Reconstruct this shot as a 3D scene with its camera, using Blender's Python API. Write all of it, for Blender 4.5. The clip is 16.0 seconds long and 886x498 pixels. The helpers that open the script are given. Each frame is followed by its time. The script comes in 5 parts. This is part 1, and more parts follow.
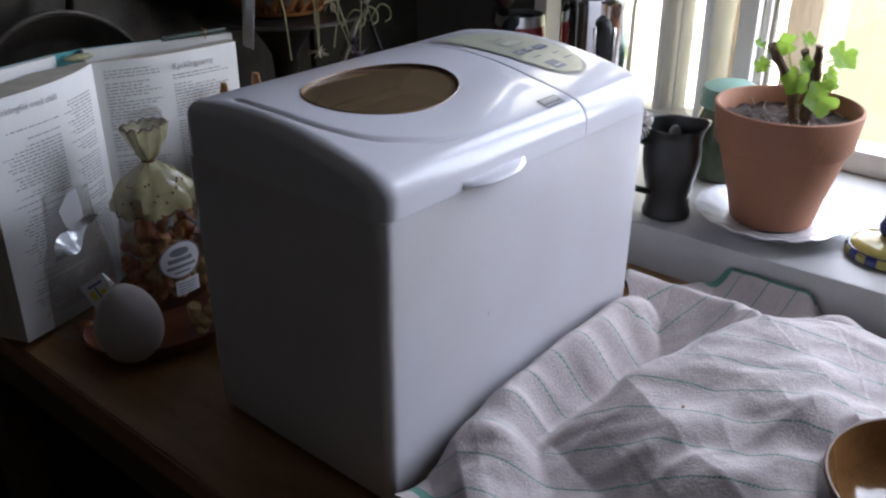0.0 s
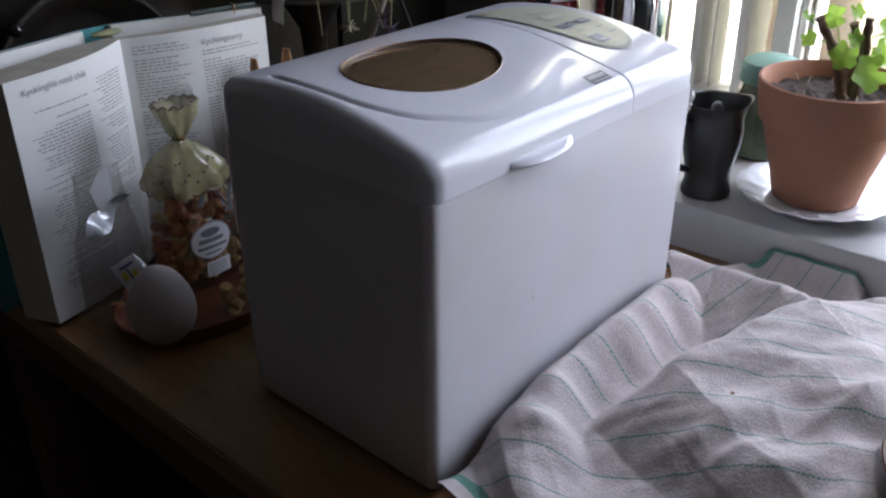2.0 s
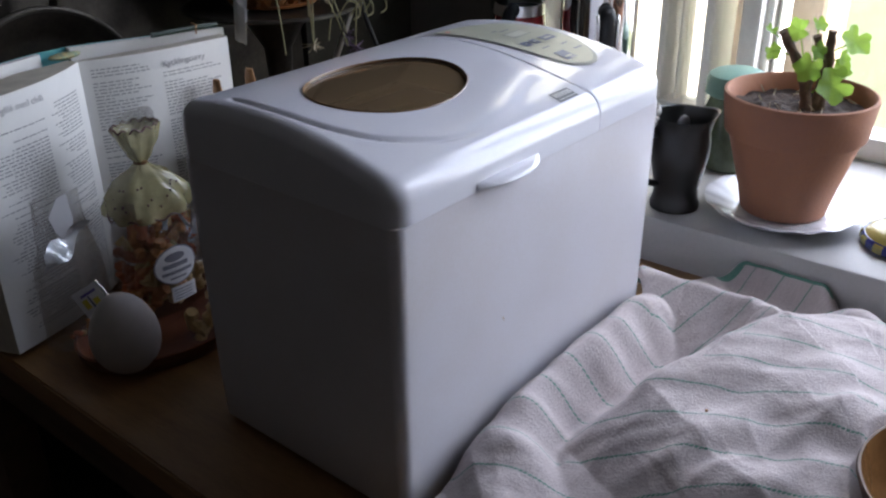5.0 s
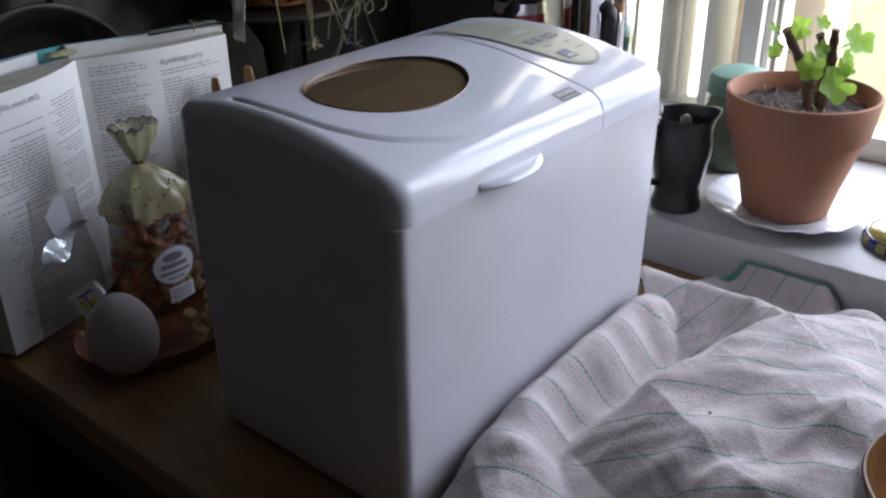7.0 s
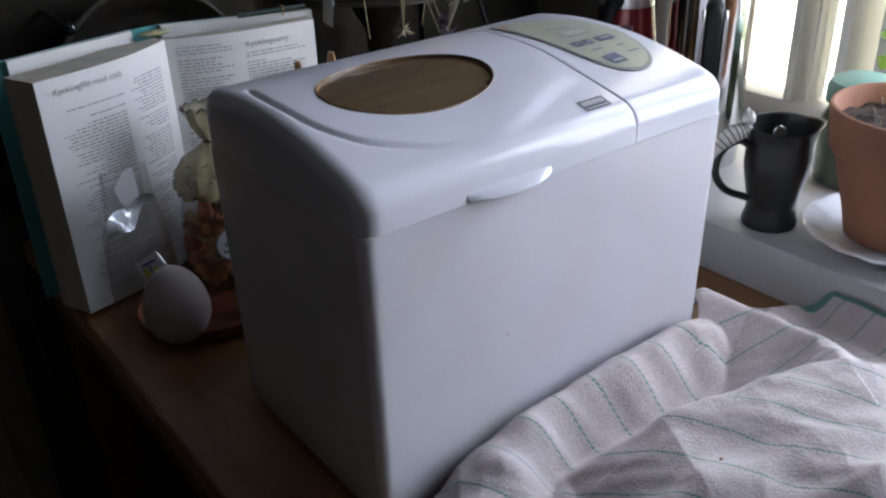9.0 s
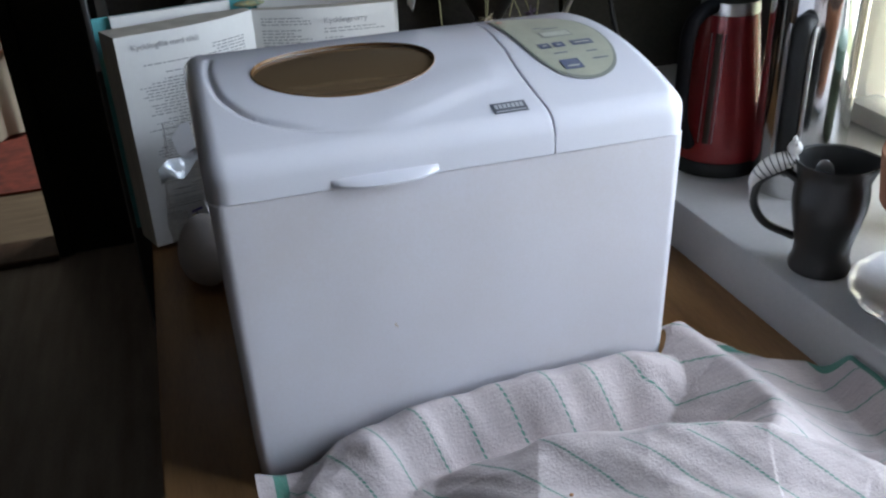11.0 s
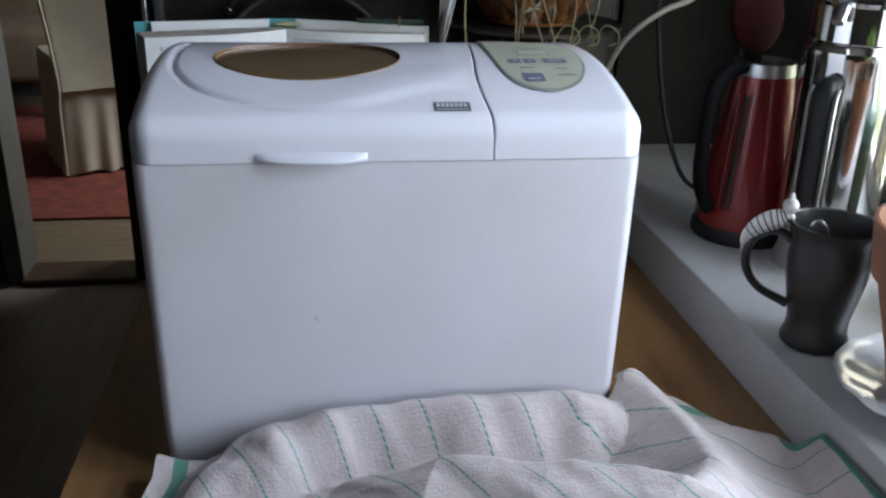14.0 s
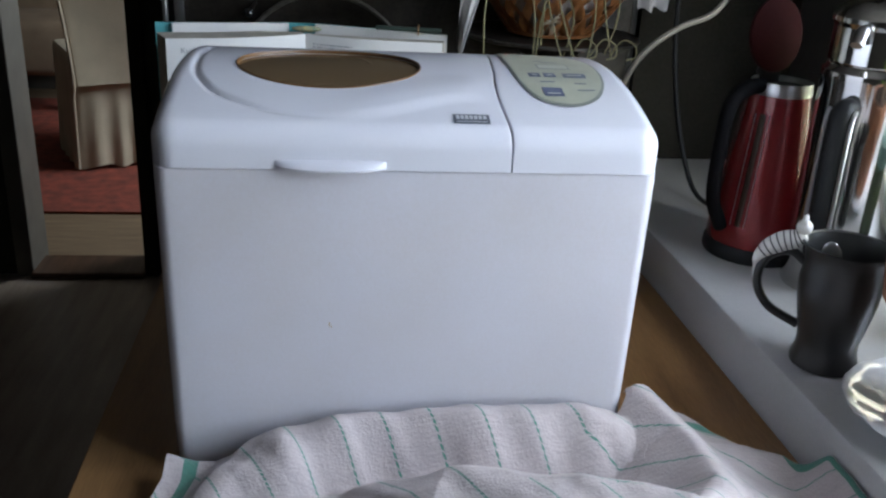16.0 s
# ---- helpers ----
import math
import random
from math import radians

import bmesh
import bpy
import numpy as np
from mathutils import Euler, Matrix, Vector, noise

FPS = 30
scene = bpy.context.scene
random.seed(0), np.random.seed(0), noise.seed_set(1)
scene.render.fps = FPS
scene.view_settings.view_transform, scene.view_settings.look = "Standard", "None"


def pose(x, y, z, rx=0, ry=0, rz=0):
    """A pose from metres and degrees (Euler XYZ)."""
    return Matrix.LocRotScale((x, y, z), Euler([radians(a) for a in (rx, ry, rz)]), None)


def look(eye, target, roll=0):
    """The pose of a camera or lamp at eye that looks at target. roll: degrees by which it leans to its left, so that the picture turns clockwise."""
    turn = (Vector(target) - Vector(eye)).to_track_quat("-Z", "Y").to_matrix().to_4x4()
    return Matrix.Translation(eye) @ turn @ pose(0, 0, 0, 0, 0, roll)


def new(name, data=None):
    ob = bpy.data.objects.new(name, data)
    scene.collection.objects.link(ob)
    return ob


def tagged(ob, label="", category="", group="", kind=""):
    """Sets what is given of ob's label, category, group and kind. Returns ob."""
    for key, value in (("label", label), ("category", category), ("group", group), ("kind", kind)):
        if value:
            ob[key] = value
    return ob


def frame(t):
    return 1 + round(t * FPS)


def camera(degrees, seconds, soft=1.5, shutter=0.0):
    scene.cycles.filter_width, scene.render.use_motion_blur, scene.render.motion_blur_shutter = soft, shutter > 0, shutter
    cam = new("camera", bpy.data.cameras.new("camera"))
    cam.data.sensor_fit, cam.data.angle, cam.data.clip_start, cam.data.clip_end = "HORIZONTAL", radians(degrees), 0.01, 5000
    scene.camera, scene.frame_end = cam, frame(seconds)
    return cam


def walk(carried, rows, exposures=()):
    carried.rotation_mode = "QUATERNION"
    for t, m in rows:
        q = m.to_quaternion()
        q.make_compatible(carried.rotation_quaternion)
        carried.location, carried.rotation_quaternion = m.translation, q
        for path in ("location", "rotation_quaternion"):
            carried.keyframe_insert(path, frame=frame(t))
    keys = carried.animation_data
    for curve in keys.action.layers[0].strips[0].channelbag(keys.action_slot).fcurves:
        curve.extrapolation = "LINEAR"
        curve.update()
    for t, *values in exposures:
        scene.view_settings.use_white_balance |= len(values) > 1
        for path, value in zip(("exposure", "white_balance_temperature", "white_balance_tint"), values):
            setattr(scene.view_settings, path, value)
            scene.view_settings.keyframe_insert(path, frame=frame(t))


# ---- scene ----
cam = camera(52.2, 16.0, 2.3)
PATH = [
    (0, (-0.4236, -0.4196, 1.2682), (0.1192, 0.0523, 0.9179), -0.12),
    (0.5, (-0.4317, -0.4117, 1.2666), (0.1045, 0.0640, 0.9113), 0.02),
    (1, (-0.4362, -0.4002, 1.2666), (0.0976, 0.0755, 0.9076), 0.01),
    (1.5, (-0.4276, -0.3909, 1.2645), (0.0983, 0.0880, 0.8983), -0.33),
    (2, (-0.4215, -0.3870, 1.2627), (0.1049, 0.0888, 0.8932), -0.58),
    (2.5, (-0.4211, -0.3925, 1.2640), (0.1178, 0.0816, 0.9108), -1.26),
    (3, (-0.4168, -0.3922, 1.2633), (0.1325, 0.0683, 0.9079), -0.72),
    (3.5, (-0.4123, -0.3926, 1.2649), (0.1352, 0.0708, 0.9106), -0.58),
    (4, (-0.4114, -0.3897, 1.2637), (0.1360, 0.0722, 0.9074), -0.85),
    (6.5, (-0.4031, -0.3732, 1.2633), (0.1421, 0.0869, 0.9013), -0.83),
    (7, (-0.4043, -0.3730, 1.2631), (0.1424, 0.0855, 0.9015), -0.77),
    (7.5, (-0.4147, -0.3780, 1.2641), (0.1315, 0.0840, 0.9060), -0.60),
    (8, (-0.3941, -0.3827, 1.2656), (0.1374, 0.0934, 0.9038), -0.77),
    (8.5, (-0.3345, -0.4200, 1.2702), (0.1576, 0.0906, 0.9000), -0.94),
    (8.7, (-0.3124, -0.4338, 1.2722), (0.1512, 0.1010, 0.8993), -1.42),
    (10.8, (-0.0322, -0.5942, 1.2772), (0.1795, 0.0724, 0.8889), -2.51),
    (11, (-0.0055, -0.6030, 1.2705), (0.1855, 0.0747, 0.8906), -2.67),
    (11.5, (0.0540, -0.6238, 1.2420), (0.2027, 0.0746, 0.8813), -2.39),
    (12, (0.1074, -0.6466, 1.2136), (0.2360, 0.0641, 0.8696), 0.81),
    (12.5, (0.1335, -0.6445, 1.2029), (0.2345, 0.0825, 0.8848), -0.05),
    (13, (0.1379, -0.6445, 1.1948), (0.2313, 0.0883, 0.8879), 0.04),
    (13.5, (0.1349, -0.6437, 1.1949), (0.2357, 0.0886, 0.8889), 0.97),
    (14, (0.1337, -0.6405, 1.1942), (0.2342, 0.0919, 0.8885), 1.42),
    (14.5, (0.1321, -0.6411, 1.1983), (0.2355, 0.0894, 0.8891), 2.13),
    (15, (0.1300, -0.6410, 1.1960), (0.2284, 0.0917, 0.8902), 2.30),
    (15.5, (0.1276, -0.6419, 1.1967), (0.2241, 0.0917, 0.8924), 2.59),
    (16, (0.1264, -0.6422, 1.2005), (0.2215, 0.0923, 0.8979), 3.11),
]
walk(cam, [(t, look(eye, target, roll)) for t, eye, target, roll in PATH],
     [(0, 1.68, 6500, 13), (8.5, 1.68, 6480, 12), (11, 1.68, 6380, 6), (16, 1.68, 6380, 6)])

# ---------------------------------------------------------------- world and light
SUN_DIR = Vector((0.15, -0.86, 0.5)).normalized()
world = bpy.data.worlds.new("sky")
world.use_nodes = True
wn = world.node_tree
sky = wn.nodes.new("ShaderNodeTexSky")
sky.sky_type, sky.sun_disc = "NISHITA", False
sky.sun_elevation = math.asin(SUN_DIR.z)
sky.sun_rotation = math.atan2(SUN_DIR.x, SUN_DIR.y)
wn.links.new(sky.outputs[0], wn.nodes["Background"].inputs[0])
wn.nodes["Background"].inputs[1].default_value = 0.15
scene.world = world
sun = new("sun", bpy.data.lights.new("sun", "SUN"))
sun.data.energy, sun.data.angle, sun.data.color = 5.0, radians(0.6), (1.0, 0.94, 0.84)
sun.matrix_world = look(SUN_DIR * 20, (0, 0, 0))
WINDOW = new("window_daylight", bpy.data.lights.new("window_daylight", "AREA"))
WINDOW.data.shape, WINDOW.data.size, WINDOW.data.size_y = "RECTANGLE", 0.98, 1.05
WINDOW.data.energy, WINDOW.data.color = 8.6, (0.79, 0.84, 1.0)
WINDOW.matrix_world = look((1.0, -0.40, 1.38), (0.0, -0.40, 1.38))
ROOM2 = new("far_window_daylight", bpy.data.lights.new("far_window_daylight", "AREA"))
ROOM2.data.shape, ROOM2.data.size, ROOM2.data.size_y = "RECTANGLE", 1.0, 1.1
ROOM2.data.energy, ROOM2.data.color = 15.0, (0.9, 0.95, 1.0)
ROOM2.matrix_world = look((0.98, 3.3, 1.4), (-1.0, 3.3, 1.0))


# ---------------------------------------------------------------- materials
def mat(name, color, rough=0.6, metal=0.0, spread=0.12, scale=12.0, fine=180.0, bump=0.05, coat=0.0, second=None, size=(1, 1, 1), spec=0.5, vary=0.0):
    """Two scales of variation in colour, roughness and relief over object-space coordinates."""
    m = bpy.data.materials.new(name)
    m.use_nodes = True
    t = m.node_tree
    b = t.nodes["Principled BSDF"]
    tc = t.nodes.new("ShaderNodeTexCoord")
    mp = t.nodes.new("ShaderNodeMapping")
    mp.inputs["Scale"].default_value = size
    t.links.new(tc.outputs["Object"], mp.inputs[0])
    n1, n2 = t.nodes.new("ShaderNodeTexNoise"), t.nodes.new("ShaderNodeTexNoise")
    n1.inputs["Scale"].default_value, n1.inputs["Detail"].default_value = scale, 4
    n2.inputs["Scale"].default_value, n2.inputs["Detail"].default_value = fine, 3
    for n in (n1, n2):
        t.links.new(mp.outputs[0], n.inputs["Vector"])
    mix = t.nodes.new("ShaderNodeMix")
    mix.data_type = "RGBA"
    c2 = second or tuple(max(0.0, c * (1 - spread * 2)) for c in color)
    mix.inputs["A"].default_value, mix.inputs["B"].default_value = (*color, 1), (*c2, 1)
    ramp = t.nodes.new("ShaderNodeMapRange")
    ramp.inputs["From Min"].default_value, ramp.inputs["From Max"].default_value = 0.35, 0.68
    add = t.nodes.new("ShaderNodeMath")
    add.operation = "MULTIPLY_ADD"
    add.inputs[1].default_value = 0.35
    t.links.new(n2.outputs[0], add.inputs[0])
    sc = t.nodes.new("ShaderNodeMath")
    sc.operation = "MULTIPLY"
    sc.inputs[1].default_value = 0.66
    t.links.new(n1.outputs[0], sc.inputs[0])
    t.links.new(sc.outputs[0], add.inputs[2])
    t.links.new(add.outputs[0], ramp.inputs["Value"])
    t.links.new(ramp.outputs[0], mix.inputs["Factor"])
    out = mix.outputs["Result"]
    if vary:
        info = t.nodes.new("ShaderNodeNewGeometry")
        hsv = t.nodes.new("ShaderNodeHueSaturation")
        mr = t.nodes.new("ShaderNodeMapRange")
        mr.inputs["To Min"].default_value, mr.inputs["To Max"].default_value = 1 - vary, 1 + vary
        t.links.new(info.outputs["Random Per Island"], mr.inputs["Value"])
        t.links.new(mr.outputs[0], hsv.inputs["Value"])
        t.links.new(out, hsv.inputs["Color"])
        out = hsv.outputs[0]
    t.links.new(out, b.inputs["Base Color"])
    rr = t.nodes.new("ShaderNodeMapRange")
    rr.inputs["To Min"].default_value, rr.inputs["To Max"].default_value = max(0.02, rough * 0.85), min(1.0, rough * 1.15)
    t.links.new(n1.outputs[0], rr.inputs["Value"])
    t.links.new(rr.outputs[0], b.inputs["Roughness"])
    b.inputs["Metallic"].default_value = metal
    b.inputs["Specular IOR Level"].default_value = spec
    b.inputs["Coat Weight"].default_value = coat
    if bump:
        bp = t.nodes.new("ShaderNodeBump")
        bp.inputs["Strength"].default_value, bp.inputs["Distance"].default_value = bump, 0.002
        t.links.new(n2.outputs[0], bp.inputs["Height"])
        t.links.new(bp.outputs[0], b.inputs["Normal"])
    return m


def see_through(name, tint, gloss=0.12, rough=0.05, wrinkle=0.0, scale=60.0):
    """Thin clear film or pane: light passes straight, with a glossy surface."""
    m = bpy.data.materials.new(name)
    m.use_nodes = True
    t = m.node_tree
    t.nodes.remove(t.nodes["Principled BSDF"])
    tr, gl, mx, fr, pw = (t.nodes.new("ShaderNode" + k) for k in ("BsdfTransparent", "BsdfGlossy", "MixShader", "LayerWeight", "Math"))
    tr.inputs[0].default_value = (*tint, 1)
    gl.inputs["Roughness"].default_value = rough
    fr.inputs["Blend"].default_value = 0.5
    sq = t.nodes.new("ShaderNodeMath")
    sq.operation, sq.inputs[1].default_value = "POWER", 4.0
    pw.operation, pw.inputs[1].default_value, pw.inputs[2].default_value = "MULTIPLY_ADD", 0.7, gloss * 0.35
    t.links.new(fr.outputs["Facing"], sq.inputs[0])
    t.links.new(sq.outputs[0], pw.inputs[0])
    t.links.new(pw.outputs[0], mx.inputs[0])
    t.links.new(tr.outputs[0], mx.inputs[1])
    t.links.new(gl.outputs[0], mx.inputs[2])
    t.links.new(mx.outputs[0], t.nodes["Material Output"].inputs[0])
    if wrinkle:
        nz, bp = t.nodes.new("ShaderNodeTexNoise"), t.nodes.new("ShaderNodeBump")
        nz.inputs["Scale"].default_value, nz.inputs["Detail"].default_value = scale, 5
        bp.inputs["Strength"].default_value, bp.inputs["Distance"].default_value = wrinkle, 0.004
        t.links.new(nz.outputs[0], bp.inputs["Height"])
        t.links.new(bp.outputs[0], gl.inputs["Normal"])
        t.links.new(bp.outputs[0], fr.inputs["Normal"])
    return m


def wood(name, dark, light, size=(1, 8, 8), rough=0.45, scale=6.0):
    return mat(name, light, rough, 0, second=dark, scale=scale, fine=60, bump=0.12, size=size)


M_WHITE = mat("white_plastic", (0.70, 0.705, 0.76), 0.13, 0, spread=0.025, scale=7, fine=500, bump=0.006, coat=0.1, spec=0.4)
M_WHITE_OLD = mat("aged_white_plastic", (0.64, 0.635, 0.685), 0.17, 0, spread=0.04, scale=9, fine=420, bump=0.012, second=(0.60, 0.58, 0.60))
M_STAIN = mat("brown_stain", (0.52, 0.42, 0.30), 0.6, scale=60)
M_OLIVE = mat("olive_foil", (0.42, 0.43, 0.34), 0.38, 0, scale=40, spread=0.05)
M_OLIVE_DK = mat("grey_green_line", (0.26, 0.28, 0.25), 0.4)
M_KEY = mat("slate_key_print", (0.13, 0.15, 0.22), 0.4)
M_KEY_LIGHT = mat("pale_print", (0.50, 0.51, 0.44), 0.4)
M_LOGO = mat("grey_badge", (0.13, 0.14, 0.17), 0.35)
M_LOGO_LT = mat("silver_badge_print", (0.60, 0.62, 0.66), 0.3)
M_RED_LED = mat("red_lamp", (0.75, 0.12, 0.07), 0.3)
M_AMBER = mat("amber_gasket", (0.17, 0.085, 0.028), 0.4, spread=0.2)
M_CAVITY = mat("dark_pan_lining", (0.10, 0.085, 0.065), 0.35, 0.6, scale=30)
M_RUBBER = mat("black_rubber", (0.015, 0.015, 0.016), 0.7)
M_TABLE = wood("table_wood", (0.17, 0.085, 0.032), (0.30, 0.165, 0.065), (9, 1, 9), 0.42, 5)
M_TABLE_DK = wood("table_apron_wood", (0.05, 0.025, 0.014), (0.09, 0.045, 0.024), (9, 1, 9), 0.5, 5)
M_FLOOR = wood("floor_boards", (0.27, 0.215, 0.17), (0.39, 0.325, 0.27), (8, 1, 8), 0.4, 4)
# white sill paint greyed: shade beside kettle and jug is put into its colour
M_SILL = mat("shaded_white_sill_paint", (0.47, 0.47, 0.46), 0.35, scale=9, spread=0.06, fine=220, bump=0.06)
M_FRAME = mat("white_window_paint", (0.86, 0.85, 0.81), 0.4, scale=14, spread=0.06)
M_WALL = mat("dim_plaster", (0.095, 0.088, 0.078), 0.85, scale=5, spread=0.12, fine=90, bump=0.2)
# near-black base colour holds the shade of the unlit doorway wall and corner
M_WALL_DK = mat("shade_dark_wall", (0.036, 0.034, 0.027), 0.85, scale=5, spread=0.25, spec=0.12)
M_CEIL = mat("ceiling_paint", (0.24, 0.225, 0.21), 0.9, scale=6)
M_BLACK = mat("black_enamel", (0.028, 0.028, 0.026), 0.35, 0, scale=12, spread=0.3)
M_IRON = mat("seasoned_iron", (0.045, 0.038, 0.030), 0.42, 0.5, scale=25, spread=0.35, bump=0.2)
M_IRON_RIM = mat("worn_iron_rim", (0.11, 0.10, 0.085), 0.38, 0.6, scale=30, spread=0.3)
M_PAPER = mat("book_paper", (0.80, 0.80, 0.78), 0.75, scale=20, spread=0.03, bump=0.03)
M_EDGE = mat("page_edges", (0.62, 0.58, 0.49), 0.8, scale=40, fine=900, spread=0.15, size=(1, 1, 0.05), bump=0.3)
M_COVER = mat("teal_cover", (0.12, 0.42, 0.44), 0.4, scale=20)
M_INK = mat("black_ink", (0.38, 0.38, 0.39), 0.7)
M_GREEN_DK = mat("dark_green_pencil", (0.03, 0.05, 0.04), 0.4)
M_EGG = mat("matt_eggshell", (0.46, 0.42, 0.40), 0.55, scale=60, fine=700, spread=0.05, bump=0.12)
M_TRAY = wood("reddish_tray_wood", (0.09, 0.03, 0.016), (0.17, 0.06, 0.03), (1, 8, 8), 0.35)
M_FILM = see_through("cellophane", (0.98, 0.98, 0.98), 0.26, 0.02, 0.75, 46)
M_FILM_TOP = mat("pale_yellow_print_film", (0.56, 0.52, 0.28), 0.10, scale=35, fine=70, spread=0.18, bump=1.0, coat=0.4)
M_BROWN_DOT = mat("brown_print", (0.13, 0.06, 0.045), 0.4)
M_LABEL = mat("cream_label", (0.72, 0.72, 0.74), 0.5, scale=30, spread=0.03)
M_LABEL_INK = mat("grey_label_ink", (0.22, 0.22, 0.26), 0.5)
M_PASTA_R = mat("red_pasta", (0.50, 0.15, 0.055), 0.5, scale=40, spread=0.2)
M_PASTA_O = mat("orange_pasta", (0.62, 0.27, 0.09), 0.5, scale=40, spread=0.2)
M_PASTA_Y = mat("yellow_pasta", (0.72, 0.52, 0.24), 0.5, scale=40, spread=0.2)
M_BLUE = mat("cobalt_glaze", (0.04, 0.05, 0.22), 0.15, scale=30, spread=0.25, coat=0.4)
M_YELLOW = mat("mustard_glaze", (0.52, 0.44, 0.13), 0.18, scale=20, spread=0.2, coat=0.4)
M_MUG = mat("black_glaze", (0.026, 0.027, 0.026), 0.30, scale=8, spread=0.08, fine=300, bump=0.02)
M_CLAY = mat("terracotta", (0.33, 0.145, 0.075), 0.82, scale=9, spread=0.12, fine=160, bump=0.25, second=(0.28, 0.135, 0.09))
M_SOIL = mat("potting_soil", (0.060, 0.036, 0.024), 0.95, scale=60, spread=0.4, bump=0.8)
M_STEM = mat("cut_woody_stem", (0.21, 0.135, 0.09), 0.85, scale=50, spread=0.3, bump=0.6)
M_LEAF = mat("geranium_leaf", (0.20, 0.40, 0.05), 0.5, scale=45, spread=0.15, fine=260, bump=0.25)
M_JAR = mat("green_glass_jar", (0.11, 0.15, 0.085), 0.15, scale=25, spread=0.2, coat=0.5)
M_JAR_LID = mat("green_lid", (0.20, 0.36, 0.29), 0.45, scale=20)
M_RED = mat("red_lacquer", (0.29, 0.020, 0.022), 0.26, 0.25, scale=12, spread=0.12, coat=0.5)
M_STEEL = mat("polished_steel", (0.70, 0.69, 0.67), 0.10, 1.0, scale=30, spread=0.05, bump=0.01)
M_STEEL_B = mat("brushed_steel", (0.62, 0.62, 0.62), 0.30, 1.0, scale=20, spread=0.08)
M_BLK_PL = mat("black_plastic", (0.020, 0.021, 0.021), 0.42, scale=30, spec=0.3)
M_GAUGE = mat("smoky_gauge", (0.10, 0.075, 0.06), 0.15, scale=30)
M_WHITE_CER = mat("white_ceramic", (0.72, 0.70, 0.66), 0.3, scale=40, spread=0.08)
M_CABLE = mat("grey_cable", (0.42, 0.39, 0.34), 0.5)
M_BASKET = mat("orange_willow", (0.42, 0.17, 0.05), 0.5, scale=30, spread=0.3, vary=0.35)
M_LINEN = mat("grey_linen", (0.58, 0.57, 0.56), 0.9, scale=30, fine=700, spread=0.12, bump=0.5)
M_STALK = mat("dry_stalk", (0.26, 0.24, 0.12), 0.7, scale=40, vary=0.3)
M_PURPLE = mat("faded_purple_flower", (0.16, 0.11, 0.19), 0.8, scale=60, spread=0.4, vary=0.4)
M_DRY = mat("dry_husk", (0.42, 0.36, 0.25), 0.8, scale=60, vary=0.3)
M_BREAD = mat("brown_crust", (0.45, 0.24, 0.11), 0.7, scale=40)
M_SLIP = mat("beige_slipcover", (0.50, 0.43, 0.32), 0.9, scale=8, fine=400, spread=0.1, bump=0.3)
M_SOFA = mat("brown_upholstery", (0.20, 0.14, 0.09), 0.9, scale=9, fine=300, spread=0.15, bump=0.3)
M_RUG = mat("red_rug", (0.28, 0.055, 0.03), 0.95, scale=22, fine=160, spread=0.4, second=(0.11, 0.028, 0.02), bump=0.5)
M_FLOOR2 = wood("pale_boards", (0.15, 0.10, 0.06), (0.24, 0.17, 0.105), (1, 8, 8), 0.5)
M_GREY_WOOD = mat("grey_painted_wood", (0.10, 0.088, 0.07), 0.6, scale=10)
M_BOWL_IN = mat("honey_glaze", (0.27, 0.135, 0.05), 0.14, scale=20, spread=0.18, coat=0.6)
M_BOWL_OUT = mat("brown_stoneware", (0.15, 0.085, 0.048), 0.5, scale=30, spread=0.2, spec=0.25)
M_GRASS = mat("lawn", (0.27, 0.33, 0.17), 0.9, scale=2.5, fine=30, spread=0.2, second=(0.33, 0.34, 0.21), bump=0.5)
M_BARK = mat("outdoor_timber", (0.72, 0.60, 0.48), 0.85, scale=9, spread=0.25, size=(1, 1, 0.15))
M_PANE = see_through("window_pane", (0.97, 0.98, 0.97), 0.11, 0.0)
M_AMBER_GLASS = see_through("smoked_amber_glass", (0.52, 0.37, 0.20), 0.36, 0.05, 0.03, 8)
# diffuse brown mixed into the amber glass stands in for the reflected room
_t = M_AMBER_GLASS.node_tree
_painted_sheen, _mix = _t.nodes.new("ShaderNodeBsdfDiffuse"), _t.nodes.new("ShaderNodeMixShader")
_painted_sheen.inputs[0].default_value, _mix.inputs[0].default_value = (0.30, 0.205, 0.115, 1), 0.45
_top = next(n for n in _t.nodes if n.bl_idname == "ShaderNodeMixShader" and n != _mix)
_clear = next(n for n in _t.nodes if n.bl_idname == "ShaderNodeBsdfTransparent")
_t.links.new(_clear.outputs[0], _mix.inputs[1])
_t.links.new(_painted_sheen.outputs[0], _mix.inputs[2])
_t.links.new(_mix.outputs[0], _top.inputs[1])


def let_light_through(m, color, share):
    """Thin leaf: part of the light passes."""
    t = m.node_tree
    out, pr = t.nodes["Material Output"], t.nodes["Principled BSDF"]
    tl, mx = t.nodes.new("ShaderNodeBsdfTranslucent"), t.nodes.new("ShaderNodeMixShader")
    tl.inputs[0].default_value, mx.inputs[0].default_value = (*color, 1), share
    t.links.new(pr.outputs[0], mx.inputs[1])
    t.links.new(tl.outputs[0], mx.inputs[2])
    t.links.new(mx.outputs[0], out.inputs[0])


let_light_through(M_LEAF, (0.34, 0.52, 0.08), 0.38)


